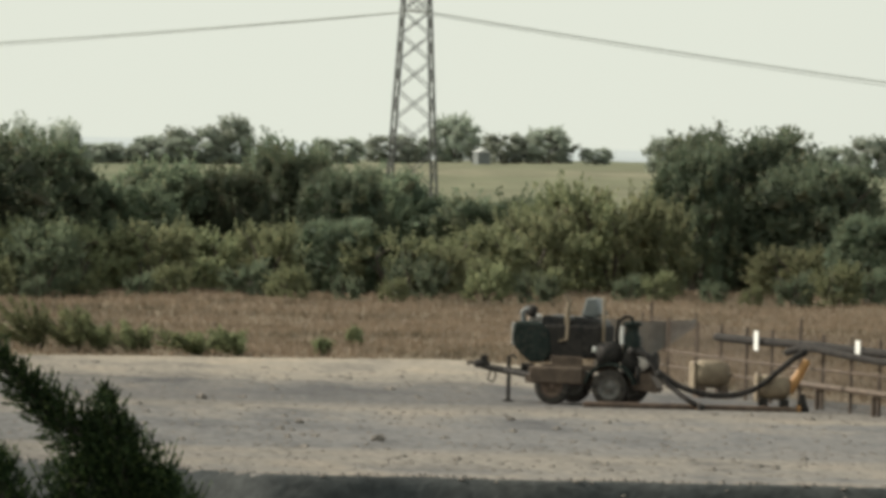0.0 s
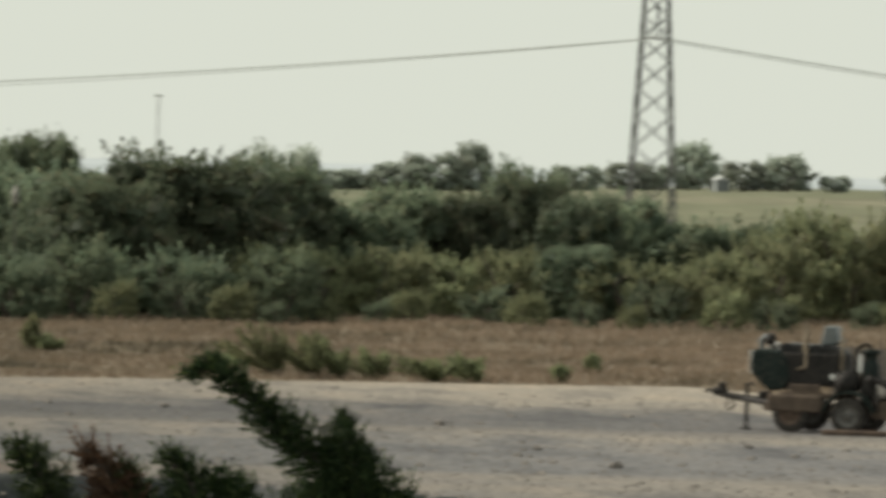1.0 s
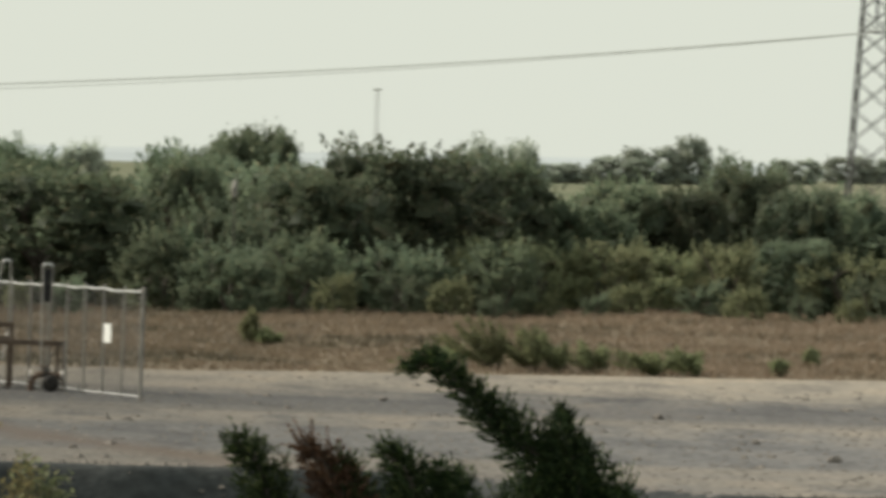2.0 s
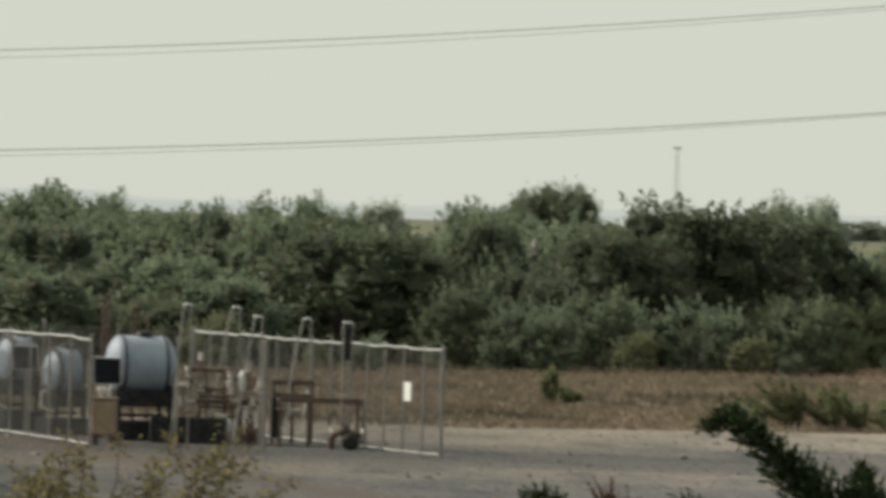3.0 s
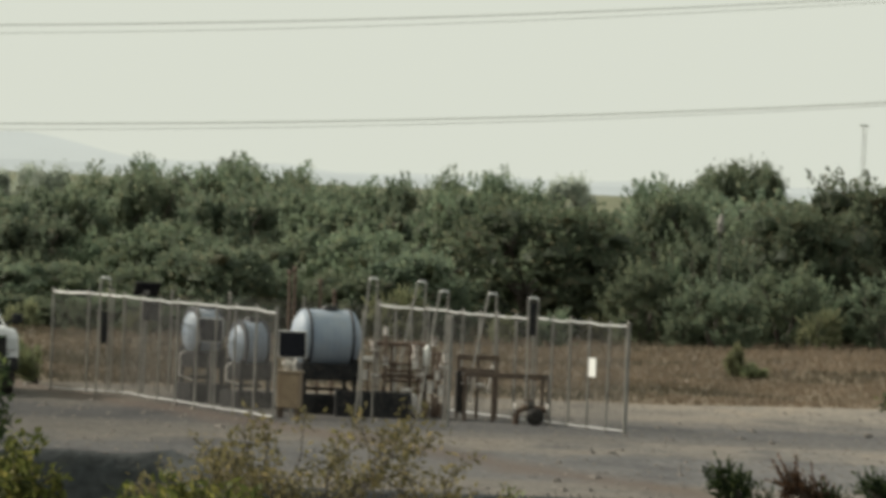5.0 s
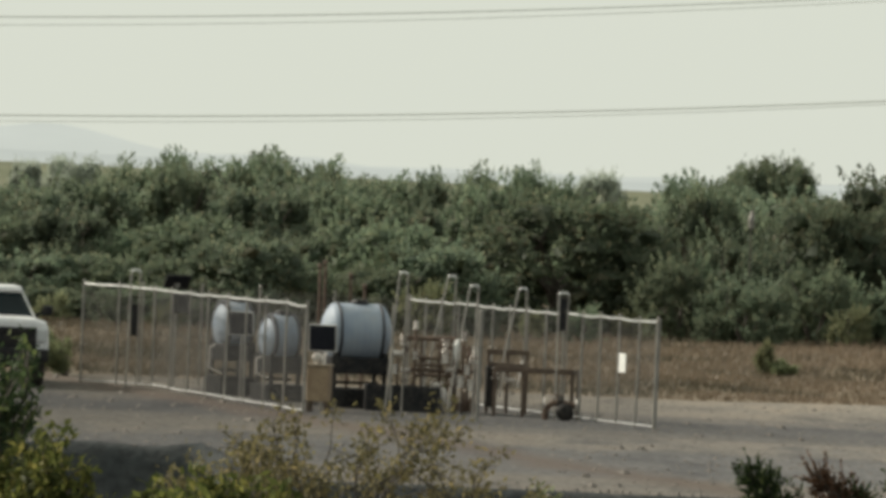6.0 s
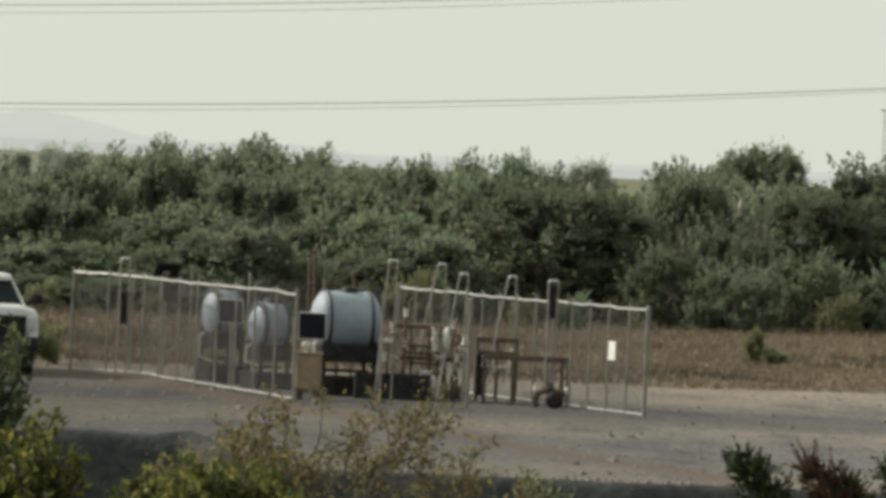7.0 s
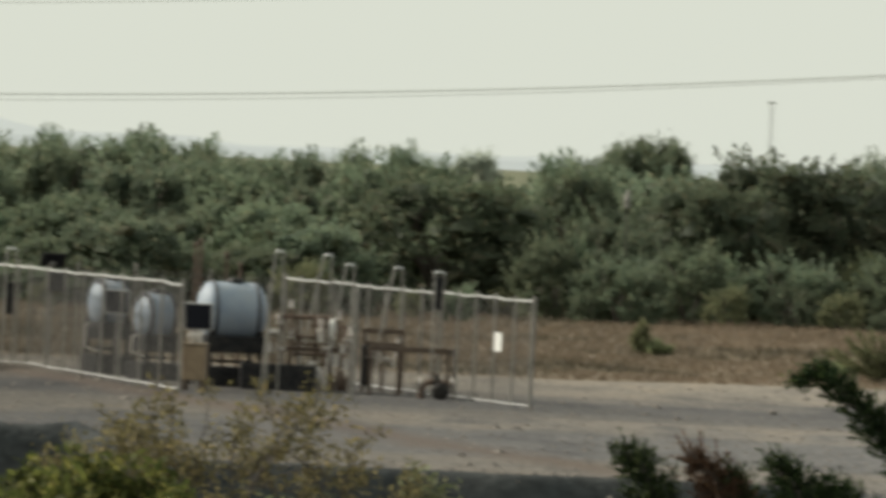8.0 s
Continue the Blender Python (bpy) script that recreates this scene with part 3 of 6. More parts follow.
INFILL = [
    (-3.5, 205, 2.1, 2.2), (-1.8, 205, 2.6, 2.2), (-11.6, 198, 1.1, 2.0), (-9.8, 198, 1.3, 2.2), (5.0, 232, 4.1, 2.1), (3.6, 232, 4.0, 2.0),
    (6.8, 228, 4.1, 2.3), (9.0, 228, 4.2, 2.3), (20.2, 246, 3.3, 2.8), (22.3, 248, 3.5, 2.7), (31.0, 256, 3.6, 2.6),
    (33.5, 252, 3.3, 2.9), (35.8, 256, 3.7, 1.8), (33.4, 262, 3.4, 2.2), (29.1, 250, 3.5, 2.1), (8.2, 228, 3.8, 3.0), (10.9, 226, 3.8, 2.6),
    (18.7, 232, 3.2, 2.5), (21.2, 236, 3.7, 2.7), (46.1, 246, 2.1, 2.3)]
srng = random.Random(19)
SCRUB = []
for k in range(40):
    x = -14.5 + 1.55 * k + srng.uniform(-0.5, 0.5)
    h = srng.uniform(0.7, 1.5)
    SCRUB.append((x, 201.5 + 0.6 * x + srng.uniform(-2, 5), h, h * srng.uniform(1.0, 1.35)))
FILL = [(-17 + 3.4 * k + 0.8 * math.sin(7.3 * k), 266 + 6 * math.sin(3.1 * k), (3.9 if k < 9 else 2.9) + 0.3 * math.sin(5.7 * k), 4.6) for k in range(22)]
BACK = [
    (-14.9, 300, 4.6, 1.8), (-11.8, 300, 4.9, 2.0), (-9.4, 290, 5.0, 2.0), (-8.0, 292, 5.0, 2.0), (-6.8, 295, 4.8, 2.0), (-5.5, 300, 4.5, 2.0),
    (-4.1, 300, 4.4, 1.8), (-2.0, 300, 4.6, 1.6), (-0.7, 305, 4.9, 1.6), (1.7, 305, 4.9, 1.4), (2.6, 305, 4.5, 1.6), (7.7, 270, 4.8, 1.9),
    (8.8, 280, 5.0, 1.7), (30.4, 287, 5.1, 1.7), (27.4, 280, 3.9, 1.9)]
HAZY = [(-24.2, 420, 4.6, 2.9), (-28.1, 440, 4.2, 1.7), (6.0, 420, 5.0, 1.9), (11.4, 325, 5.5, 2.7), (12.9, 335, 5.8, 3.4), (29.7, 420, 6.0, 4.6)]
FAR = [
    (97.3, 1060, 5.6, 7.6), (92.0, 1060, 4.2, 6.4), (102.6, 1060, 7.0, 5.6), (86.3, 1060, 3.0, 5.2), (118.3, 1060, 3.7, 6.0), (126.9, 1070, 4.2, 6.6),
    (131.9, 1080, 3.9, 4.2), (138.1, 1080, 7.3, 6.2), (142.5, 1060, 4.4, 5.4), (148.9, 1060, 5.5, 6.2), (156.0, 1060, 2.4, 4.0),
    (141.6, 900, 4.8, 4.8), (166.9, 900, 5.2, 5.5), (180.7, 1000, 3.6, 4.6), (83.5, 1060, 3.0, 5.5)]

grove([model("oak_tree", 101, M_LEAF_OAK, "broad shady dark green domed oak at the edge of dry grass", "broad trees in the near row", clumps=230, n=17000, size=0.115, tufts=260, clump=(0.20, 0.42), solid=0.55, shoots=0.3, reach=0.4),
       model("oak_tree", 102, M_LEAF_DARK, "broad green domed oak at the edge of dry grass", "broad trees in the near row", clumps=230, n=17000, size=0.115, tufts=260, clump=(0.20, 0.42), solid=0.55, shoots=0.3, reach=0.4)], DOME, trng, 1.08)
bushy = dict(clumps=90, n=7400, size=0.185, tufts=230, clump=(0.22, 0.44), solid=0.5, shoots=0.5, reach=1.0)
grove([model("mesquite_bush", 103, M_LEAF_LIGHT, "yellow-green feathery mesquite bush before darker trees", "mesquite bushes in the near row", **bushy),
       model("mesquite_bush", 115, M_LEAF_LIGHT, "yellow-green feathery mesquite bush before darker trees", "mesquite bushes in the near row", belly=0.45, **bushy)], BUSH[:13], trng, 1.3)
grove([model("mesquite_bush", 113, M_LEAF_DARK, "dark green feathery mesquite bush before the trees", "mesquite bushes in the near row", belly=0.4, **bushy),
       model("mesquite_bush", 116, M_LEAF, "grey-green feathery mesquite bush before the trees", "mesquite bushes in the near row", **bushy)], BUSH[13:], trng, 1.3)
grove([model("scrub_bush", 111, M_LEAF_LIGHT, "low wispy yellow-green bush at the foot of the trees", "low bushes below the trees", clumps=36, n=3400, size=0.30, tufts=160, clump=(0.28, 0.5), solid=0.4, shoots=0.6, reach=1.4),
       model("scrub_bush", 112, M_LEAF_DARK, "low wispy dark green bush at the foot of the trees", "low bushes below the trees", clumps=36, n=3400, size=0.30, tufts=160, clump=(0.28, 0.5), belly=0.4, solid=0.4, shoots=0.6, reach=1.3)], SCRUB, trng, 1.0)
grove([model("scrub_tree", 104, M_LEAF_DARK, "rounded dark green scrub tree behind the near row", "trees in the middle row", clumps=120, n=6400, size=0.17, clump=(0.26, 0.5), tufts=160, solid=0.65),
       model("scrub_tree", 105, M_LEAF, "rounded olive green scrub tree behind the near row", "trees in the middle row", clumps=120, n=6400, size=0.17, tufts=170, clump=(0.26, 0.5), belly=0.45, solid=0.65),
       model("scrub_tree", 106, M_LEAF, "rounded olive green scrub tree behind the near row", "trees in the middle row", clumps=120, n=6400, size=0.17, clump=(0.24, 0.5), tufts=160, solid=0.65)], MIDDLE + INFILL + FILL, trng, 1.4, 0.14)
grove([model("tall_tree", 107, M_LEAF, "taller grey-green tree with a ragged leaning top", "trees in the back row", low=0.15, clumps=44, n=5200, tufts=150, lean=0.35, clump=(0.3, 0.6)),
       model("tall_tree", 108, M_LEAF_DARK, "taller dark green tree with a ragged leaning top", "trees in the back row", low=0.15, clumps=48, n=5200, tufts=130, lean=0.3, clump=(0.3, 0.6))], BACK, trng, 2.3)
airy = dict(low=0.25, belly=0.6, clumps=110, n=8000, tufts=90, clump=(0.26, 0.46), solid=0.6, size=0.13, shoots=0.1, reach=0.35)
grove([model("airy_tree", 114, M_LEAF_HAZED, "round hazy grey-green tree with gaps in its crown", "round trees behind the woods", **airy)], HAZY[:3] + HAZY[5:], trng, 1.1)
grove([model("airy_tree", 117, M_LEAF, "tall round olive green tree behind the woods", "round trees behind the woods", **airy)], HAZY[3:5], trng, 1.1)
grove([model("far_tree", 109, M_LEAF_HAZED, "hazy grey-green tree far out on the field", "trees on the far field", clumps=80, n=5000, size=0.2, clump=(0.3, 0.55), solid=0.75, belly=0.5),
       model("far_tree", 110, M_LEAF_HAZED, "hazy grey-green tree far out on the field", "trees on the far field", clumps=80, n=5000, size=0.2, clump=(0.3, 0.5), solid=0.75, belly=0.55)], FAR, trng, 1.25)


# ---- dry grass and weeds ----
def dry_grass():
    rng = np.random.RandomState(5)
    n = 78000
    v = rng.uniform(0, 1, n) ** 1.1
    tan_h = rng.uniform(-0.105, 0.225, n)
    y = 130 + v * 118
    x = tan_h * y
    ok = y > far_edge(x) + np.abs(rng.normal(0, 0.3, n))
    x, y = x[ok], y[ok]
    n = len(x)
    z = height(x, y)
    patch = np.clip(0.75 + 0.5 * waves(x, y, 0.25, 77), 0.25, 1.5)
    hh = rng.uniform(0.12, 0.32, n) * patch * np.where(y < far_edge(x) + 1.5, 0.45, 1)
    d = np.stack([rng.normal(0.12, 0.38, n), rng.normal(0, 0.35, n), np.ones(n)], 1)
    c = np.stack([x, y, z - 0.02], 1)
    pts, ways = [], []
    for j in range(3):
        dd = d + rng.normal(0, 0.25, (n, 3)) * [1, 1, 0]
        pts.append(c + dd * hh[:, None] * 0.5 + rng.normal(0, 0.05, (n, 3)) * [1, 1, 0])
        ways.append(dd)
    p, w = np.concatenate(pts), np.concatenate(ways)
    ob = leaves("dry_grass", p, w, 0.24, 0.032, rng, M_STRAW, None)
    tagged(ob, "tall dry tan grass growing behind the gravel pad", "grass", kind="stuff")


dry_grass()


def weed(x, y, h, w, seed, lean=0.35, label="feathery green weed at the edge of the pad", leaf=None):
    rng = np.random.RandomState(seed)
    t = thing("weed", pose(x, y, z_at(x, y)), label, "shrub", "weeds along the pad")
    bm = B()
    pts, ways = [], []
    for s in range(16):
        a, o = rng.uniform(0, 6.28), rng.uniform(0.1, 1)
        end = Vector((w * 0.5 * o * math.cos(a) - lean * h, w * 0.5 * o * math.sin(a), h * rng.uniform(0.6, 1.1) * (1.15 - 0.4 * o)))
        tube(bm, [(0.03 * math.cos(a), 0.03 * math.sin(a), -0.03), end * 0.5 + Vector((0, 0, 0.05)), end], [0.012, 0.009, 0.004], 4)
        n = 130
        tt = rng.uniform(0.2, 1.02, (n, 1))
        e = np.array(end)
        pts.append(e * tt + rng.normal(0, 0.045, (n, 3)))
        ways.append(np.repeat(e[None], n, 0) * 0.8 + rng.normal(0, 0.25, (n, 3)))
    part("stem", bm, M_BARK, t)
    p = np.concatenate(pts)
    p[:, 2] = np.maximum(p[:, 2], 0.03)
    leaves("leaf_mass", p, np.concatenate(ways), 0.13, 0.035, rng, leaf or M_WEED, t)


for k, (x, y, h, w) in enumerate([(11.1, 154.9, 0.95, 1.7), (11.9, 155.3, 0.85, 1.7), (12.5, 155.2, 0.75, 1.4), (13.3, 155.4, 0.6, 1.3), (14.5, 155.4, 0.5, 1.5), (15.4, 155.9, 0.55, 1.5), (17.4, 158.0, 0.35, 0.4), (18.8, 164.0, 0.4, 0.4),
                                  (6.5, 173.0, 0.75, 0.55), (6.85, 173.1, 0.28, 1.1), (-8.45, 147.5, 0.75, 1.5), (-9.0, 150.0, 1.1, 1.9), (10.3, 158.0, 0.4, 0.7)]):
    weed(x, y, h, w, 300 + k, 0.6 if h > 0.45 and w > 0.9 else 0.0)


# ---- power line ----
def pylon(x, y, rz, top=42.0):
    t = thing("lattice_tower", pose(x, y, 1.63, 0, 0, rz) @ Matrix.Scale(0.62, 4), "grey steel lattice power line tower standing in a field", "tower")

    def half(z):
        return max(0.55, 3.10 - 0.0491 * z) if z < 31 else max(0.5, 1.58 - 0.11 * (z - 31))
    for sx in (-1, 1):
        for sy in (-1, 1):
            bm = B()
            tube(bm, [(sx * half(z), sy * half(z), z) for z in (-3, 8, 16, 24, 31, top)], [0.24, 0.22, 0.21, 0.18, 0.15, 0.10], 4)
            part("leg", bm, M_STEEL, t)
    levels = [-3, 0, 5.2, 9.6, 13.8, 17.7, 21.3, 24.5, 27.6, 30.5, 33.0, 35.2, 37.2]
    for z0, z1 in zip(levels, levels[1:]):
        a, b = half(z0), half(z1)
        for k in range(4):
            m = Matrix.Rotation(k * math.pi / 2, 4, "Z")
            bm = B()
            tube(bm, [m @ Vector((-a, -a, z0)), m @ Vector((b, -b, z1))], 0.085, 4)
            tube(bm, [m @ Vector((a, -a, z0)), m @ Vector((-b, -b, z1))], 0.085, 4)
            if z0 in (24.5, 30.5):
                tube(bm, [m @ Vector((-a, -a, z0)), m @ Vector((a, -a, z0))], 0.09, 4)
            part("cross_brace", bm, M_STEEL, t)
    for z, r in ((24.5, 4.4), (31.5, 5.2), (39.0, 5.0)):
        for s in (-1, 1):
            bm = B()
            h = half(z)
            for q in (-1, 1):
                tube(bm, [(q * h, s * h, z), (0, s * r, z + 0.05)], 0.09, 4)
                tube(bm, [(q * half(z + 2), s * half(z + 2), z + 1.9), (0, s * r, z + 0.15)], 0.07, 4)
            part("cross_arm", bm, M_STEEL, t)
    bm = B()
    for k in range(9):
        turned(bm, [(0, 0.08), (0.03, 0.32), (0.10, 0.32), (0.16, 0.08)], Matrix.Translation((0.05, -1.7, 26.3 + 0.22 * k)) @ Matrix.Rotation(-math.pi / 2, 4, "Y"), 10)
    box(bm, (0.05, -1.6, 28.6), (0.5, 0.3, 0.5), 0.06)
    part("insulator", bm, M_IRON, t)


pylon(75.5, 620, 0)


def span(a, b, sag, r, n=60):
    """A cable between two points with its sag."""
    a, b = EYE.lerp(Vector(a), 0.62), EYE.lerp(Vector(b), 0.62)
    sag *= 0.62
    bm = B()
    pts = [a.lerp(b, k / n) - Vector((0, 0, sag * 4 * (k / n) * (1 - k / n))) for k in range(n + 1)]
    tube(bm, pts, r, 5)
    t = thing("power_cable", Matrix.Translation(a), "grey overhead power cable strung from the lattice tower", "cable", "cables of the power line")
    ob = part("conductor", bm, M_WIRE, t)
    ob.matrix_basis = Matrix.Translation(-a)


# to the next tower, out of sight to the west, and to the one out of sight to the east
span((121.8, 995.6, 24.5), (-402, 1000, 24.5), 15.5, 0.055)
span((121.8, 1004.4, 24.5), (-402, 1008, 24.5), 16.3, 0.03)
span((121.8, 995.6, 24.5), (729, 1000, 24.5), 20.8, 0.055)
span((121.8, 1004.4, 24.5), (729, 1008, 24.5), 21.3, 0.03)
span((121.8, 995.0, 39.3), (-437, 1000, 39.3), 17.6, 0.05)
span((121.8, 1005.0, 39.3), (-437, 1008, 39.3), 18.6, 0.03)
span((121.8, 995.0, 39.3), (729, 1000, 39.3), 20.8, 0.05)


def mast(x, y, h):
    t = thing("radio_mast", pose(x, y, z_at(x, y)), "thin pale radio mast standing far off in haze", "mast")
    bm = B()
    for k in range(3):
        a = k * 2.094
        tube(bm, [(0.75 * math.cos(a), 0.75 * math.sin(a), 0), (0.6 * math.cos(a), 0.6 * math.sin(a), h)], 0.16, 4)
    part("leg", bm, M_ALU, t)
    bm = B()
    n = int(h / 2.5)
    for k in range(n):
        z = k * h / n
        a, b = k * 2.094, (k + 1) * 2.094
        tube(bm, [(0.7 * math.cos(a), 0.7 * math.sin(a), z), (0.7 * math.cos(b), 0.7 * math.sin(b), z + h / n)], 0.08, 4)
    part("brace", bm, M_ALU, t)
    bm = B()
    box(bm, (0, 0, h), (3.0, 1.6, 0.7), 0.2)
    part("antenna_head", bm, M_ALU, t)


mast(134.2, 2490, 27.5)

shed = thing("shed", pose(136.6, 1040, z_at(136.6, 1040), 0, 0, 12), "small white shed far out on the field", "shed")
bm = B()
box(bm, (0, 0, 0.8), (1.8, 2.4, 1.9), 0.02)
part("wall", bm, M_GREY, shed)
bm = B()
slab(bm, [(-1.05, 1.72), (1.05, 1.72), (0, 2.2)], -1.35, 1.35)
part("roof", bm, M_ALU, shed)


# ---- fenced enclosure ----
FH = 1.95
FL, FR, BL, BR = (-3.27, 131.0), (2.98, 130.2), (-6.5, 142.0), (-1.58, 142.6)
AL = (-7.95, 143.4)


def link_mesh(name, p0, p1, z0, z1, parent, pitch=0.052, r=0.0012, material=None):
    """Woven wire between two posts: crossing slanted wires."""
    p0, p1 = Vector((*p0, 0)), Vector((*p1, 0))
    ln = (p1 - p0).length
    u = (p1 - p0) / ln
    nrm = Vector((-u.y, u.x, 0))
    v, f = [], []
    h = z1 - z0
    k = -h
    while k < ln:
        for s in (0, 1):
            a0, a1 = max(0, k), min(ln, k + h)
            if a1 - a0 < 0.02:
                continue
            za, zb = z0 + (a0 - k), z0 + (a1 - k)
            if s:
                za, zb = z1 - (a0 - k), z1 - (a1 - k)
            o = nrm * (r if s else -r)
            d = Vector((0, 0, 1.5 * r))
            A, Bq = p0 + u * a0 + Vector((0, 0, za)) + o, p0 + u * a1 + Vector((0, 0, zb)) + o
            i = len(v)
            for q in (A, Bq):
                v += [tuple(q + d), tuple(q - d + nrm * 1.3 * r), tuple(q - d - nrm * 1.3 * r)]
            f += [(i, i + 1, i + 4, i + 3), (i + 1, i + 2, i + 5, i + 4), (i + 2, i, i + 3, i + 5)]
        k += pitch * 1.414
    return raw(name, v, f, material or M_MESH, parent)


def fence_side(p0, p1, n, label, top=True, bottom=True, post_r=0.022, h=FH, mesh=True, steel=None, lean=0.0, group="sides of the fenced enclosure"):
    a, b = Vector((*p0, 0)), Vector((*p1, 0))
    steel = steel or M_GALV
    t = thing("chain_link_fence", Matrix.Translation(a), label, "fence", group)
    rel = b - a
    rng = random.Random(int(abs(p0[0] * 100) + n))
    tops = []
    for k in range(n + 1):
        p = rel * (k / n)
        hh = h + rng.uniform(-0.02, 0.02)
        q = p + Vector((rng.uniform(-0.015, 0.015), rng.uniform(-0.02, 0.02), hh))
        bm = B()
        tube(bm, [p + Vector((0, 0, -0.15)), q], post_r, 8)
        turned(bm, [(0, post_r * 1.15), (0.03, post_r * 1.1), (0.05, post_r * 0.4)], Matrix.Translation(q) @ Matrix.Rotation(-math.pi / 2, 4, "Y"), 8)
        part("post", bm, steel, t)
        tops.append(q)
    for k in range(n):
        if top:
            bm = B()
            m = (tops[k] + tops[k + 1]) / 2 - Vector((0, 0, rng.uniform(0, 0.025)))
            tube(bm, [tops[k] - Vector((0, 0, 0.03)), m - Vector((0, 0, 0.03)), tops[k + 1] - Vector((0, 0, 0.03))], 0.019, 7)
            # top rail paler than the posts: its sunlit white is put into the colour
            part("top_rail", bm, M_ALU if steel is M_GALV else steel, t)
        if bottom:
            bm = B()
            p, q = rel * (k / n), rel * ((k + 1) / n)
            tube(bm, [p + Vector((0, 0, 0.06)), (p + q) / 2 + Vector((0, 0, rng.uniform(0.04, 0.07))), q + Vector((0, 0, 0.06))], 0.015, 6)
            part("bottom_rail", bm, M_ALU if steel is M_GALV else steel, t)
        if mesh:
            p, q = rel * (k / n), rel * ((k + 1) / n)
            link_mesh("wire_mesh", (p.x, p.y), (q.x, q.y), 0.05, h - 0.03, t)
    return t


LBL = "galvanised chain link fence with pale top rail"
fence_side(FL, BL, 8, LBL)
fence_side(BL, AL, 2, LBL + " beside the gate post")
fence_side(AL, (-4.6, 146.0), 3, LBL + ", the far side", top=False, bottom=False)
fence_side((-4.6, 146.0), BR, 2, LBL + ", the far side", top=False, bottom=False)
fence_side(FR, BR, 14, LBL)
fence_side(FL, (-0.17, 130.3), 2, "bare galvanised fence posts without a top rail", top=False, bottom=False, mesh=False)
fence_side((-0.17, 130.3), FR, 1, "bare galvanised fence posts without a top rail", top=False, bottom=False, mesh=False, post_r=0.04)


def hoop(x, y, h, foot, w=0.17, panel=0.0):
    """A tall narrow pipe hoop whose front leg splays."""
    t = thing("pipe_hoop", pose(x, y, 0), "tall narrow galvanised pipe hoop standing in the enclosure", "pipe stand", "pipe hoops in the enclosure")
    a, b = Vector((-w / 2, 0, h)), Vector((w / 2, 0, h))
    for e, f in ((a, Vector((foot, -0.5, -0.05))), (b, Vector((w / 2 - 0.02, 0.2, -0.05)))):
        bm = B()
        tube(bm, [f, e.lerp(f, 0.3), e], 0.018, 8)
        part("leg", bm, M_GALV, t)
    bm = B()
    tube(bm, [a - Vector((0, 0, 0.02)), a + Vector((0.02, 0, 0.02)), b + Vector((-0.02, 0, 0.02)), b - Vector((0, 0, 0.02))], 0.022, 8)
    # paler than the legs: light on the level top is put into its metal
    part("cap", bm, M_ALU, t)
    if panel:
        bm = B()
        box(bm, (0, 0, h - panel), (w - 0.05, 0.05, 0.62), 0.01)
        part("backing_plate", bm, M_BLACK, t)


hoop(-1.60, 133.0, 2.54, -0.24, 0.15)
hoop(-0.75, 138.0, 2.45, -0.52, 0.15)
hoop(-0.31, 131.4, 2.38, -0.42, 0.15)
hoop(0.58, 136.0, 2.30, -0.50, 0.15)
hoop(1.32, 134.0, 2.28, -0.08, 0.18, 0.36)
hoop(-6.88, 142.0, 2.24, -0.09, 0.18, 0.95)


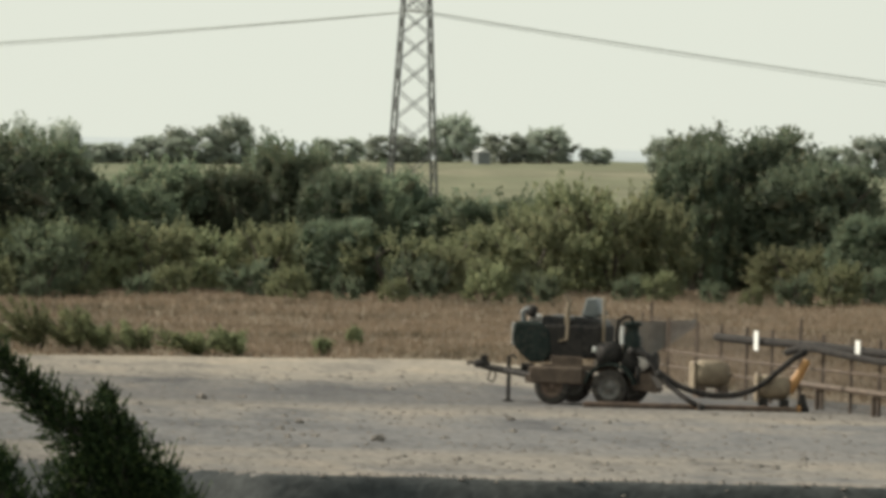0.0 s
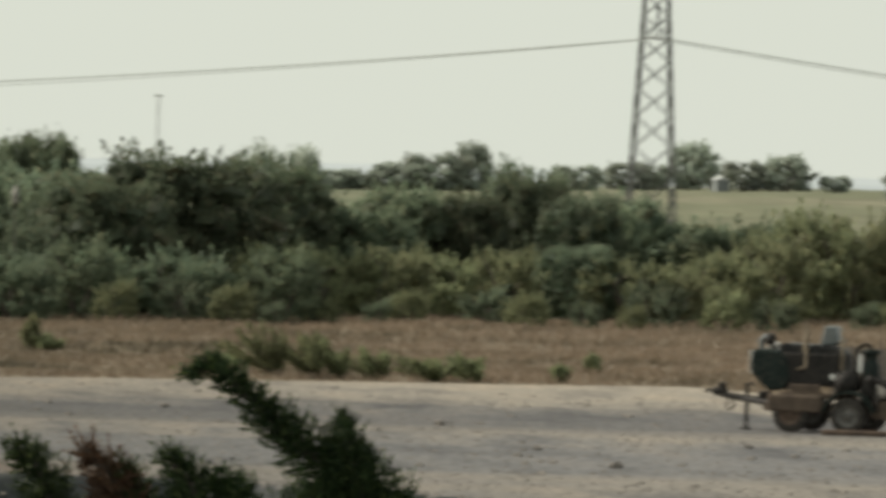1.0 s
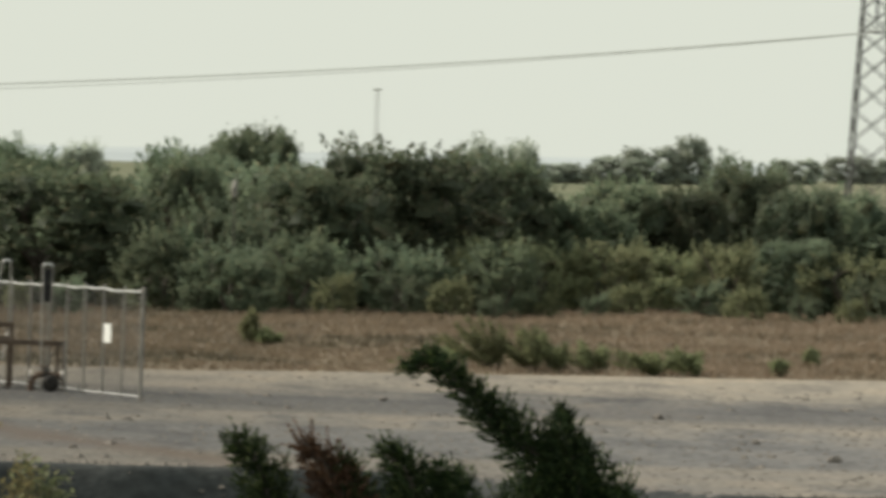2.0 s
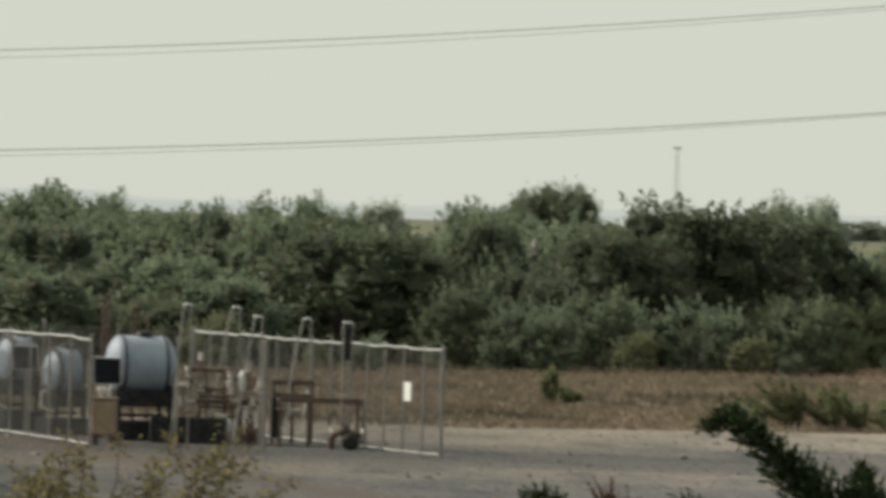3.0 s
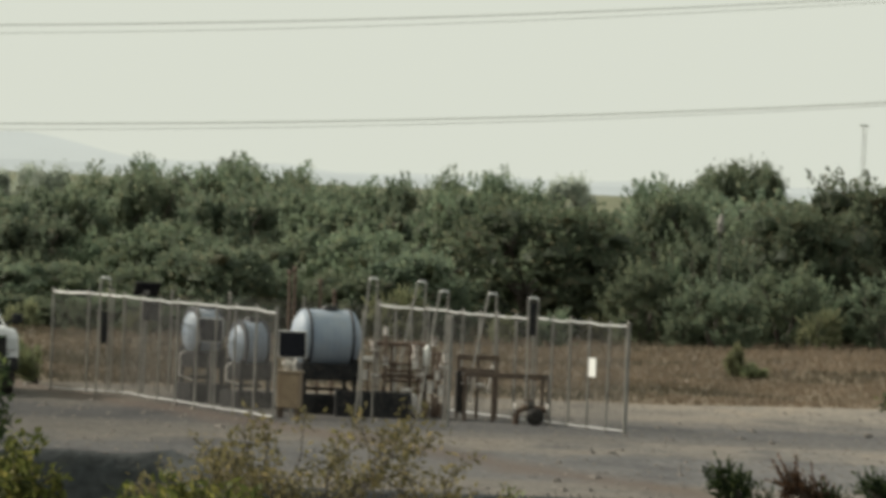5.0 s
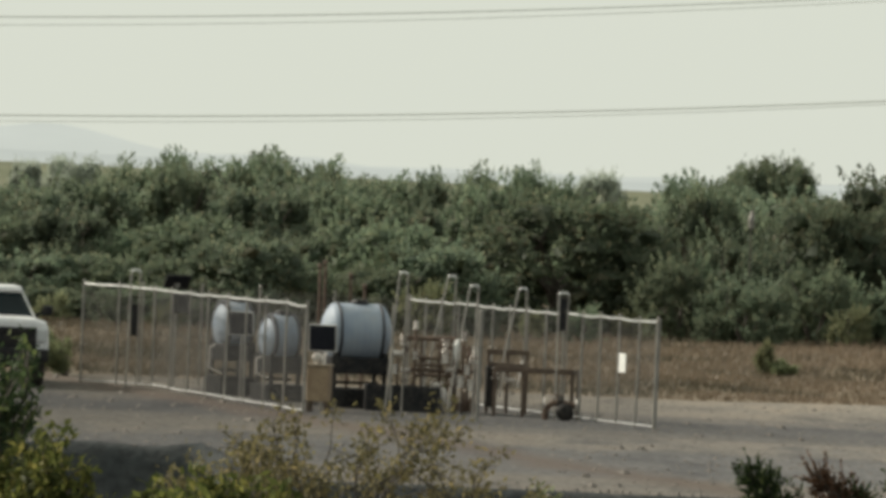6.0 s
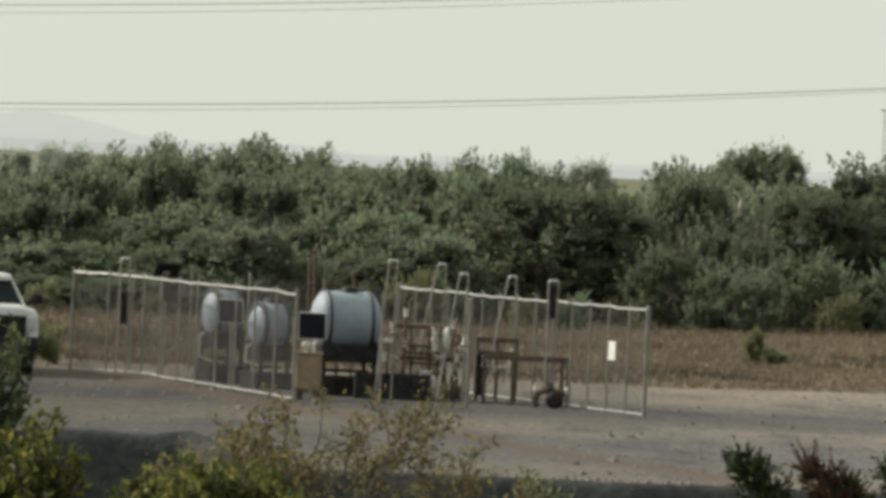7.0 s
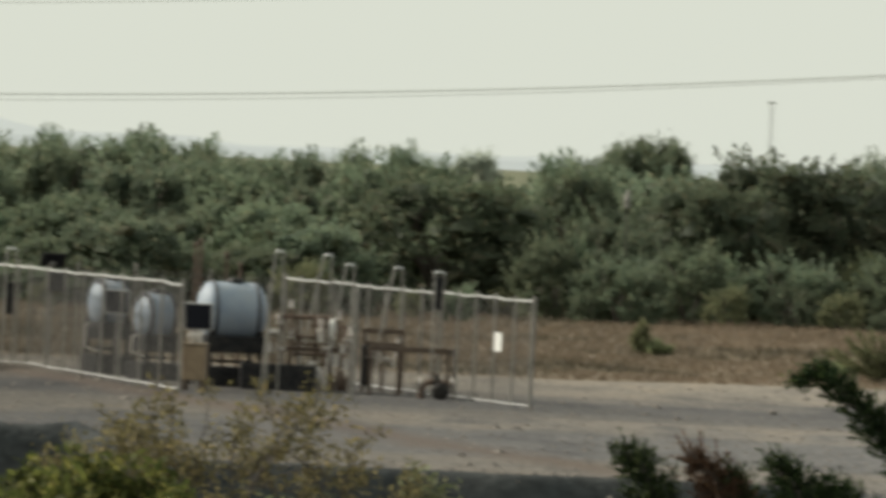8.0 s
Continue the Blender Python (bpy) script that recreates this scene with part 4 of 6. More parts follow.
def chemical_tank(x, y, rz, length, dia, base, label):
    """A lying poly tank with domed ends on a stand over a spill basin."""
    t = thing("chemical_tank", pose(x, y, 0, 0, 0, rz), label, "tank", "tanks in the enclosure")
    r, zc = dia / 2, base + dia / 2
    L = length / 2
    bm = B()
    prof = [(-L, r * 0.12), (-L + 0.03, r * 0.42), (-L + 0.08, r * 0.68), (-L + 0.14, r * 0.86), (-L + 0.19, r * 0.97)]
    for k in range(1, 8):
        xx = -L + 0.19 + (length - 0.38) * k / 8
        prof += [(xx - 0.03, r), (xx, r * 0.994), (xx + 0.03, r)]
    prof += [(-q, w) for q, w in prof[4::-1]]
    turned(bm, prof, Matrix.Translation((0, 0, zc)), 30)
    part("shell", bm, M_POLY, t, "pale blue-grey poly shell")
    for s in (-0.3, 0.3):
        bm = B()
        turned(bm, [(-0.025, r + 0.003), (-0.025, r + 0.016), (0.025, r + 0.016), (0.025, r + 0.003)], Matrix.Translation((s * length, 0, zc)), 30)
        part("strap", bm, M_STRAP, t, "dark tie-down strap")
    bm = B()
    turned(bm, [(0, 0.17), (0.05, 0.17), (0.07, 0.12), (0.09, 0.12)], Matrix.Translation((0.05, 0, zc + r - 0.02)) @ Matrix.Rotation(-math.pi / 2, 4, "Y"), 16)
    part("fill_cap", bm, M_BLACK, t)
    for s in (-1, 1):
        for q in (-1, 1):
            bm = B()
            box(bm, (s * length * 0.36, q * r * 0.7, base * 0.5 + 0.08), (0.07, 0.07, base + 0.16), 0.008)
            part("leg", bm, M_BLACK, t)
        bm = B()
        arc = [(r * math.sin(a) * 1.02, -r * math.cos(a) * 1.02) for a in np.linspace(-0.9, 0.9, 9)]
        outl = arc + [(r * 0.85, -r * 1.12), (-r * 0.85, -r * 1.12)]
        vs0 = [bm.verts.new((s * length * 0.36 - 0.05, q, zc + z)) for q, z in outl]
        vs1 = [bm.verts.new((s * length * 0.36 + 0.05, q, zc + z)) for q, z in outl]
        bm.faces.new(vs0)
        bm.faces.new(vs1[::-1])
        for k in range(len(outl)):
            j = (k + 1) % len(outl)
            bm.faces.new((vs0[j], vs0[k], vs1[k], vs1[j]))
        part("saddle", bm, M_BLACK, t)
    bm = B()
    box(bm, (0, 0, base - 0.04), (length * 0.84, dia * 0.84, 0.32), 0.02)
    box(bm, (0, 0, base * 0.55), (length * 0.7, 0.05, 0.06), 0.005)
    part("stand_deck", bm, M_BLACK, t)
    bm = B()
    w, d, hh = length * 0.95, dia * 0.95, base * 0.42
    for sx, sy, ex, ey in ((0, -d / 2, w, 0.05), (0, d / 2, w, 0.05), (-w / 2, 0, 0.05, d), (w / 2, 0, 0.05, d)):
        box(bm, (sx, sy, hh / 2), (ex, ey, hh), 0.008)
    box(bm, (0, 0, 0.03), (w, d, 0.06))
    part("spill_basin", bm, M_BLACK, t)
    bm = B()
    tube(bm, [(-L - 0.02, -0.1, base + 0.1), (-L - 0.12, -0.12, base + 0.05), (-L - 0.12, -0.12, 0.5), (-L + 0.1, -0.3, 0.42)], 0.022, 7)
    part("drain_pipe", bm, M_VALVE, t)


chemical_tank(-2.47, 135.6, 15, 1.32, 1.10, 0.82, "big white horizontal poly tank with dark straps")
chemical_tank(-3.93, 137.6, 24, 0.76, 0.90, 0.72, "small white horizontal poly tank on a black stand")
chemical_tank(-4.88, 139.6, 24, 0.76, 0.94, 0.86, "small white horizontal poly tank on a black stand")


def solar_panel(x, y, z, w, h, rz, tilt, label, battery=False):
    t = thing("solar_panel", pose(x, y, 0, 0, 0, rz), label, "solar panel", "solar panels in the enclosure")
    bm = B()
    tube(bm, [(0, 0.08, -0.1), (0, 0.08, z - 0.02)], 0.028, 8)
    part("pole", bm, M_GALV, t)
    m = Matrix.Rotation(radians(tilt), 4, "X")
    bm = B()
    box(bm, (0, 0, z), (w - 0.02, 0.025, h - 0.02), 0.0, m)
    part("cell_glass", bm, M_PANEL, t)
    for c, s in (((0, 0, h / 2), (w, 0.045, 0.018)), ((0, 0, -h / 2), (w, 0.045, 0.018)), ((-w / 2, 0, 0), (0.018, 0.045, h)), ((w / 2, 0, 0), (0.018, 0.045, h))):
        bm = B()
        box(bm, Vector((0, 0, z)) + m @ Vector(c), s, 0.004, m)
        part("frame_bar", bm, M_BLACK if z > 1.6 else M_ALU, t)
    bm = B()
    box(bm, (0, 0.06, z), (0.12, 0.08, 0.2), 0.01)
    part("bracket", bm, M_GALV, t)
    if battery:
        bm = B()
        box(bm, (0.1, 0.0, z - 0.40), (0.34, 0.16, 0.42), 0.02)
        part("battery_box", bm, M_BLACK, t, "dark battery box")


solar_panel(-3.02, 133.0, 1.31, 0.50, 0.48, -10, 8, "dark solar panel with pale frame on a pole")
solar_panel(-4.68, 138.2, 1.40, 0.48, 0.44, -15, 8, "dark solar panel with pale frame on a pole")
solar_panel(-6.11, 142.8, 2.06, 0.48, 0.42, 12, 55, "dark tilted solar panel high on a pole", True)

crate = thing("equipment_box", pose(-3.06, 132.3, 0, 0, 0, -8), "tan weathered equipment box on short legs", "box")
bm = B()
box(bm, (0.03, 0, 0.49), (0.40, 0.42, 0.62), 0.02)
part("body", bm, M_WOOD, crate)
bm = B()
box(bm, (0.03, 0, 0.83), (0.44, 0.46, 0.05), 0.012)
part("lid", bm, M_TAN, crate)
for sx in (-0.13, 0.19):
    for sy in (-0.16, 0.16):
        bm = B()
        box(bm, (sx, sy, 0.09), (0.06, 0.06, 0.2), 0.006)
        part("leg", bm, M_BROWN, crate)
bm = B()
turned(bm, [(-0.05, 0.03), (-0.05, 0.085), (0.05, 0.085), (0.05, 0.03)], Matrix.Translation((-0.02, -0.05, 0.97)) @ Matrix.Rotation(math.pi / 2, 4, "Z"), 14)
tube(bm, [(-0.02, -0.05, 0.85), (-0.02, -0.05, 0.92)], 0.03, 8)
part("gauge", bm, M_VALVE, crate)
bm = B()
tube(bm, [(0.12, -0.1, 0.85), (0.12, -0.1, 1.0), (0.16, -0.1, 1.06)], 0.035, 8)
part("vent_pipe", bm, M_VALVE, crate)

basin = thing("spill_basin", pose(-1.56, 134.5, 0, 0, 0, 3), "long black plastic spill basin on the gravel", "basin")
for nm, c, s in (("side", (0, -0.4, 0.24), (1.36, 0.05, 0.46)), ("side", (0, 0.4, 0.24), (1.36, 0.05, 0.46)), ("end", (-0.66, 0, 0.24), (0.05, 0.76, 0.46)), ("end", (0.66, 0, 0.24), (0.05, 0.76, 0.46)), ("floor_plate", (0, 0, 0.03), (1.3, 0.76, 0.05))):
    bm = B()
    box(bm, c, s, 0.012)
    part(nm, bm, M_BLACK, basin)


def valve(parent, x, y, z, s=1.0, axis="Z", wheel=True, material=None):
    """A flanged valve body with stem and hand wheel."""
    m = Matrix.Translation((x, y, z))
    rot = {"X": Matrix(), "Z": Matrix.Rotation(-math.pi / 2, 4, "Y"), "Y": Matrix.Rotation(math.pi / 2, 4, "Z")}[axis]
    bm = B()
    turned(bm, [(-0.10 * s, 0.075 * s), (-0.075 * s, 0.075 * s), (-0.07 * s, 0.035 * s), (-0.03 * s, 0.06 * s), (0.03 * s, 0.06 * s), (0.07 * s, 0.035 * s), (0.075 * s, 0.075 * s), (0.10 * s, 0.075 * s)], m @ rot, 12)
    body = part("valve", bm, material or M_VALVE, parent)
    if wheel:
        bm = B()
        tube(bm, [(x, y - 0.03, z), (x, y - 0.16 * s, z + 0.02)], 0.014 * s, 6)
        ring = [(x + 0.07 * s * math.cos(a), y - 0.16 * s, z + 0.02 + 0.07 * s * math.sin(a)) for a in np.linspace(0, 6.283, 13)]
        tube(bm, ring, 0.012 * s, 5)
        part("hand_wheel", bm, M_RUST, body)


def beam(parent, name, a, b, w, h, material, label=""):
    a, b = Vector(a), Vector(b)
    d = b - a
    bm = B()
    box(bm, (a + b) / 2, (d.length, w, h), 0.006, d.to_track_quat("X", "Z").to_matrix().to_4x4())
    part(name, bm, material, parent, label)


skid = thing("pipe_manifold", pose(-0.72, 135.2, 0), "rusty brown pipe manifold with pale valves", "manifold")
for z, x0, x1, y, r in ((1.34, -0.92, 0.10, 0.2, 0.045), (0.99, -0.60, -0.14, -0.2, 0.028), (0.86, -0.62, -0.12, -0.2, 0.028), (0.76, -0.90, 0.52, -0.1, 0.04),
                        (1.18, -0.18, 0.50, 0.3, 0.03), (0.50, -0.22, 0.55, -0.15, 0.035), (0.66, -0.55, 0.1, 0.3, 0.03)):
    bm = B()
    tube(bm, [(x0, y, z), ((x0 + x1) / 2, y, z - 0.006), (x1, y, z)], r, 10)
    part("pipe", bm, M_RUST, skid)
for x, y, z1, r in ((-0.64, -0.25, 1.64, 0.025), (-0.84, 0.1, 1.38, 0.028), (-0.95, -0.2, 1.1, 0.022), (-0.18, 0.1, 1.34, 0.03), (-0.03, -0.1, 1.30, 0.028), (0.10, 0.0, 1.40, 0.035),
                    (0.25, -0.2, 1.46, 0.024), (0.34, 0.2, 1.22, 0.03), (0.47, -0.2, 1.18, 0.028), (0.52, 0.35, 1.05, 0.03), (-0.52, 0.25, 1.34, 0.024)):
    bm = B()
    tube(bm, [(x, y, 0.02), (x + 0.004, y, z1 * 0.5), (x, y, z1)], r, 9)
    part("riser", bm, M_RUST, skid)
for k, (x, z, s, ax) in enumerate([(-0.86, 1.30, 0.75, "Z"), (-0.96, 1.05, 0.8, "X"), (-0.63, 1.04, 0.7, "Z"), (-0.64, 1.58, 0.6, "Z"), (-0.08, 1.23, 0.8, "Z"), (-0.08, 1.01, 0.85, "Z"), (0.25, 1.42, 0.75, "Z"), (0.47, 1.14, 0.8, "Z"),
                                   (0.46, 0.94, 0.8, "X"), (0.21, 0.57, 0.9, "Z"), (-0.22, 0.48, 0.9, "X"), (-1.0, 0.76, 0.7, "Z"), (-0.80, 0.74, 0.7, "X"), (0.40, 0.52, 0.8, "Z"), (0.02, 0.78, 0.7, "X"), (0.33, 0.80, 0.7, "Z")]):
    valve(skid, x, -0.30, z, s * 1.2, ax, k % 2 == 0)
vr = random.Random(4)
for k in range(14):
    valve(skid, vr.uniform(-0.9, 0.5), -0.1 + vr.uniform(-0.1, 0.2), vr.uniform(0.3, 1.2), vr.uniform(0.4, 0.65), "XZ"[k % 2], False, M_RUST)
bm = B()
turned(bm, [(0, 0.02), (0.01, 0.045), (0.10, 0.05), (0.14, 0.065), (0.28, 0.065), (0.34, 0.04), (0.40, 0.015)], Matrix.Translation((0.13, -0.34, 0.96)) @ Matrix.Rotation(-math.pi / 2, 4, "Y"), 12)
part("regulator", bm, M_SIGN, skid, "tall white regulator")
for x in (-0.85, -0.18, 0.5):
    beam(skid, "foot_beam", (x, -0.4, 0.05), (x, 0.45, 0.05), 0.08, 0.09, M_BROWN)
for x, h, m in ((-0.09, 0.42, M_VALVE), (0.14, 0.30, M_RUST), (0.30, 0.36, M_RUST), (0.44, 0.28, M_RUST)):
    bm = B()
    turned(bm, [(0, 0.05), (0.02, 0.075), (h * 0.8, 0.075), (h * 0.9, 0.05), (h, 0.03)], Matrix.Translation((x, -0.38, 0.03)) @ Matrix.Rotation(-math.pi / 2, 4, "Y"), 12)
    part("filter_pot", bm, m, skid)

rack = thing("pipe_rack", pose(0.35, 136.0, 0, 0, 0, 3), "brown steel pipe rack of two levels", "rack")
beam(rack, "beam", (-0.40, 0, 1.13), (0.40, 0, 1.13), 0.10, 0.10, M_BROWN)
beam(rack, "beam", (-0.40, -0.6, 0.92), (0.36, -0.6, 0.90), 0.08, 0.07, M_BROWN)
for x, z in ((-0.36, 1.1), (0.36, 1.1), (0.0, 1.1)):
    beam(rack, "post", (x, 0, 0), (x, 0, z), 0.06, 0.06, M_BROWN)
for k, x in enumerate((-0.22, 0.10)):
    bm = B()
    tube(bm, [(x + 0.06, -0.6, 0.30 + 0.2 * k), (x + 0.10, -0.58, 0.6 + 0.1 * k), (x + 0.14, -0.55, 0.9 + 0.12 * k)], 0.022, 8)
    part("brace_pipe", bm, M_VALVE, rack, "pale slanting pipe")
valve(rack, -0.25, -0.65, 0.75, 1.0)
valve(rack, 0.02, -0.65, 0.62, 0.9, "X")
bm = B()
box(bm, (-0.32, -0.4, 0.5), (0.2, 0.5, 0.75), 0.03)
part("dark_vessel", bm, M_IRON, rack)

frame_t = thing("steel_frame", pose(0.95, 134.2, 0, 0, 0, 0), "low brown steel pipe frame on posts", "frame")
beam(frame_t, "beam", (-0.85, 0, 0.86), (0.74, -0.1, 0.86), 0.09, 0.10, M_BROWN)
beam(frame_t, "beam", (0.60, 0.9, 0.84), (0.74, -0.1, 0.84), 0.07, 0.08, M_BROWN)
for x, y in ((0.70, -0.1), (0.59, -0.1), (0.60, 0.85), (-0.82, 0), (-0.3, 0.02)):
    beam(frame_t, "post", (x, y, 0), (x, y, 0.83), 0.07, 0.07, M_BROWN)

wheel_valve = thing("pipe_valve", pose(1.30, 133.2, 0, 0, 0, 0), "low flanged pipe valve with a round flange", "valve")
bm = B()
tube(bm, [(-0.24, 0.1, -0.05), (-0.22, 0.0, 0.22), (-0.1, 0, 0.32), (0.22, 0, 0.30), (0.30, 0.05, 0.28)], 0.06, 10)
part("pipe", bm, M_RUST, wheel_valve)
for x, r in ((-0.26, 0.10), (0.0, 0.15), (0.06, 0.15), (0.33, 0.10)):
    bm = B()
    turned(bm, [(-0.02, 0.04), (-0.02, r), (0.02, r), (0.02, 0.04)], Matrix.Translation((x, 0, 0.30)), 16)
    part("flange", bm, M_VALVE if r < 0.12 else M_IRON, wheel_valve)
bm = B()
turned(bm, [(-0.03, 0.05), (-0.03, 0.16), (0.03, 0.16), (0.03, 0.05)], Matrix.Translation((0.12, -0.18, 0.16)) @ Matrix.Rotation(1.3, 4, "Z"), 18)
part("blind_flange", bm, M_IRON, wheel_valve, "dark round blind flange")
bm = B()
tube(bm, [(-0.02, 0, 0.3), (-0.02, 0, 0.46)], 0.02, 6)
tube(bm, [(-0.02 + 0.09 * math.cos(a), 0.09 * math.sin(a), 0.46) for a in np.linspace(0, 6.283, 13)], 0.014, 5)
part("hand_wheel", bm, M_RUST, wheel_valve)

board = thing("warning_sign", pose(2.42, 131.75, 0, 0, 0, -60), "white blank sign board wired to the fence", "sign")
bm = B()
box(bm, (0, -0.03, 1.13), (0.24, 0.008, 0.34), 0.002)
part("board", bm, M_SIGN, board)
for z in (1.26, 1.0):
    bm = B()
    tube(bm, [(-0.1, -0.03, z), (-0.1, 0.05, z + 0.01), (-0.06, 0.05, z), (-0.06, -0.03, z)], 0.003, 4)
    part("tie_wire", bm, M_GALV, board)

# thin brown pipes standing behind the tanks
for x, y, h in ((-3.32, 141.5, 2.45), (-3.22, 141.6, 2.52), (-2.72, 141.4, 2.30), (-2.45, 141.6, 2.1)):
    t = thing("standpipe", pose(x, y, 0), "thin rusty standpipe behind the tanks", "pipe", "standpipes behind the tanks")
    bm = B()
    tube(bm, [(0, 0, -0.1), (0.01, 0, h * 0.6), (0.0, 0, h)], 0.03, 7)
    part("tube", bm, M_RUST, t)
    bm = B()
    turned(bm, [(0, 0.04), (0.08, 0.045), (0.1, 0.02)], Matrix.Translation((0, 0, h)) @ Matrix.Rotation(-math.pi / 2, 4, "Y"), 8)
    part("cap", bm, M_RUST, t)

snag = thing("marker_pole", pose(7.35, 211.0, z_at(7.35, 211.0)), "thin pole with a pale top among the trees", "pole")
bm = B()
tube(bm, [(0, 0, -0.1), (0.02, 0, 1.8), (0.0, 0, 3.3)], [0.03, 0.025, 0.02], 7)
part("shaft", bm, M_BARK, snag)
bm = B()
tube(bm, [(0, 0, 3.2), (0.01, 0, 3.45), (0.03, 0, 3.7)], [0.08, 0.10, 0.05], 9)
part("pale_top", bm, M_GALV, snag)


# ---- pump trailer ----
def wheel(parent, x, y, r, w, rim_material=None):
    """A tyre on a dished rim, axle along y."""
    m = Matrix.Translation((x, y, r)) @ Matrix.Rotation(math.pi / 2, 4, "Z")
    bm = B()
    turned(bm, [(-w / 2, r * 0.62), (-w / 2, r * 0.86), (-w * 0.42, r * 0.96), (-w * 0.25, r), (w * 0.25, r), (w * 0.42, r * 0.96), (w / 2, r * 0.86), (w / 2, r * 0.62)], m, 28, False)
    tyre = part("wheel", bm, M_TYRE, parent, "dusty black tyre")
    bm = B()
    turned(bm, [(-w * 0.42, 0.02), (-w * 0.42, r * 0.16), (-w * 0.30, r * 0.2), (-w * 0.22, r * 0.5), (-w * 0.44, r * 0.6), (-w * 0.44, r * 0.64), (w * 0.44, r * 0.64), (w * 0.3, r * 0.3), (w * 0.3, 0.02)], m, 24)
    part("rim", bm, rim_material or M_RIM, tyre)
    for k in range(6):
        bm = B()
        a = k * math.pi / 3
        for s in (-1,):
            turned(bm, [(-0.012, 0.012), (0.012, 0.012)], m @ Matrix.Translation((s * w * 0.31, r * 0.34 * math.cos(a), r * 0.34 * math.sin(a))), 6)
        part("wheel_nut", bm, M_IRON, tyre)


pump = thing("pump_trailer", pose(19.40, 129.1, 0, 0, 0, -22), "dark green engine-driven pump on a dusty trailer", "trailer")
for x in (0.0, -1.05):
    wheel(pump, x, -0.10, 0.33, 0.22, M_RIM if x == 0 else M_RUST)
    wheel(pump, x, 1.45, 0.33, 0.22)
for y in (0.08, 1.25):
    bm = B()
    box(bm, (-0.45, y, 0.44), (2.3, 0.09, 0.14), 0.012)
    part("frame_rail", bm, M_BROWN, pump)
for x in (-1.55, -0.5, 0.65):
    bm = B()
    box(bm, (x, 0.66, 0.44), (0.09, 1.1, 0.12), 0.01)
    part("cross_member", bm, M_BROWN, pump)
bm = B()
tube(bm, [(-1.5, 0.08, 0.50), (-2.1, 0.55, 0.55), (-2.55, 0.66, 0.62)], 0.055, 8)
part("tongue_bar", bm, M_IRON, pump)
bm = B()
tube(bm, [(-1.5, 1.25, 0.50), (-2.1, 0.78, 0.55), (-2.55, 0.66, 0.62)], 0.055, 8)
part("tongue_bar", bm, M_IRON, pump)
bm = B()
turned(bm, [(-0.12, 0.05), (-0.08, 0.075), (0.08, 0.075), (0.16, 0.05)], Matrix.Translation((-2.58, 0.66, 0.66)), 12)
tube(bm, [(-2.66, 0.66, 0.66), (-2.78, 0.66, 0.68), (-2.83, 0.66, 0.64)], 0.03, 7)
box(bm, (-2.52, 0.66, 0.76), (0.12, 0.10, 0.12), 0.02)
part("coupler", bm, M_IRON, pump)
bm = B()
tube(bm, [(-2.40, 0.66, 0.55), (-2.44, 0.66, 0.38), (-2.36, 0.66, 0.34), (-2.30, 0.66, 0.40), (-2.30, 0.66, 0.56)], 0.018, 6)
part("safety_chain", bm, M_IRON, pump)
bm = B()
tube(bm, [(-2.02, 0.50, 0.03), (-2.02, 0.50, 0.82)], 0.035, 9)
box(bm, (-2.02, 0.50, 0.02), (0.16, 0.16, 0.03), 0.006)
part("jack", bm, M_IRON, pump)
bm = B()
tube(bm, [(-2.02, 0.50, 0.80), (-1.93, 0.46, 0.84), (-1.86, 0.44, 0.78)], 0.02, 6)
part("jack_handle", bm, M_IRON, pump)
bm = B()
box(bm, (-1.68, 0.5, 0.64), (0.22, 0.2, 0.12), 0.04)
part("battery_box", bm, M_IRON, pump)
# radiator housing at the front, narrower below
bm = B()
slab(bm, [(-1.86, 1.02), (-1.90, 1.18), (-1.86, 1.42), (-1.80, 1.46), (-1.38, 1.44), (-1.20, 1.30), (-1.16, 0.92), (-1.28, 0.74), (-1.55, 0.72), (-1.72, 0.88)], 0.12, 1.20)
bmesh.ops.bevel(bm, geom=list(bm.edges), offset=0.05, segments=2, profile=0.5, affect="EDGES")
part("radiator_housing", bm, M_GREEN, pump, "dark green radiator housing")
bm = B()
box(bm, (-1.90, 0.66, 1.22), (0.03, 0.9, 0.40), 0.012)
part("radiator_guard", bm, M_ALU, pump, "pale edge guard")
bm = B()
tube(bm, [(-1.72, 0.30, 1.44), (-1.74, 0.30, 1.62), (-1.66, 0.30, 1.68), (-1.56, 0.30, 1.66)], 0.05, 9)
part("air_intake", bm, M_GREY, pump)
bm = B()
turned(bm, [(-0.11, 0.04), (-0.10, 0.09), (0.08, 0.09), (0.10, 0.05)], Matrix.Translation((-1.56, 0.30, 1.64)) @ Matrix.Rotation(-1.2, 4, "Y"), 12)
part("air_filter", bm, M_IRON, pump)
bm = B()
box(bm, (-1.58, 0.6, 1.52), (0.16, 0.4, 0.12), 0.03)
part("header_tank", bm, M_VALVE, pump)
# engine under a cowl
bm = B()
box(bm, (-0.78, 0.66, 1.12), (1.06, 1.0, 0.60), 0.05)
part("engine_block", bm, M_IRON, pump)
bm = B()
slab(bm, [(-1.36, 1.36), (-1.38, 1.54), (-1.30, 1.58), (-0.86, 1.56), (-0.82, 1.36)], 0.22, 1.10)
bmesh.ops.bevel(bm, geom=list(bm.edges), offset=0.03, segments=2, profile=0.5, affect="EDGES")
part("front_cowl", bm, M_BLACK, pump)
bm = B()
slab(bm, [(-0.80, 1.36), (-0.78, 1.58), (-0.34, 1.50), (-0.26, 1.36)], 0.2, 1.12)
bmesh.ops.bevel(bm, geom=list(bm.edges), offset=0.03, segments=2, profile=0.5, affect="EDGES")
part("rear_cowl", bm, M_BLACK, pump)
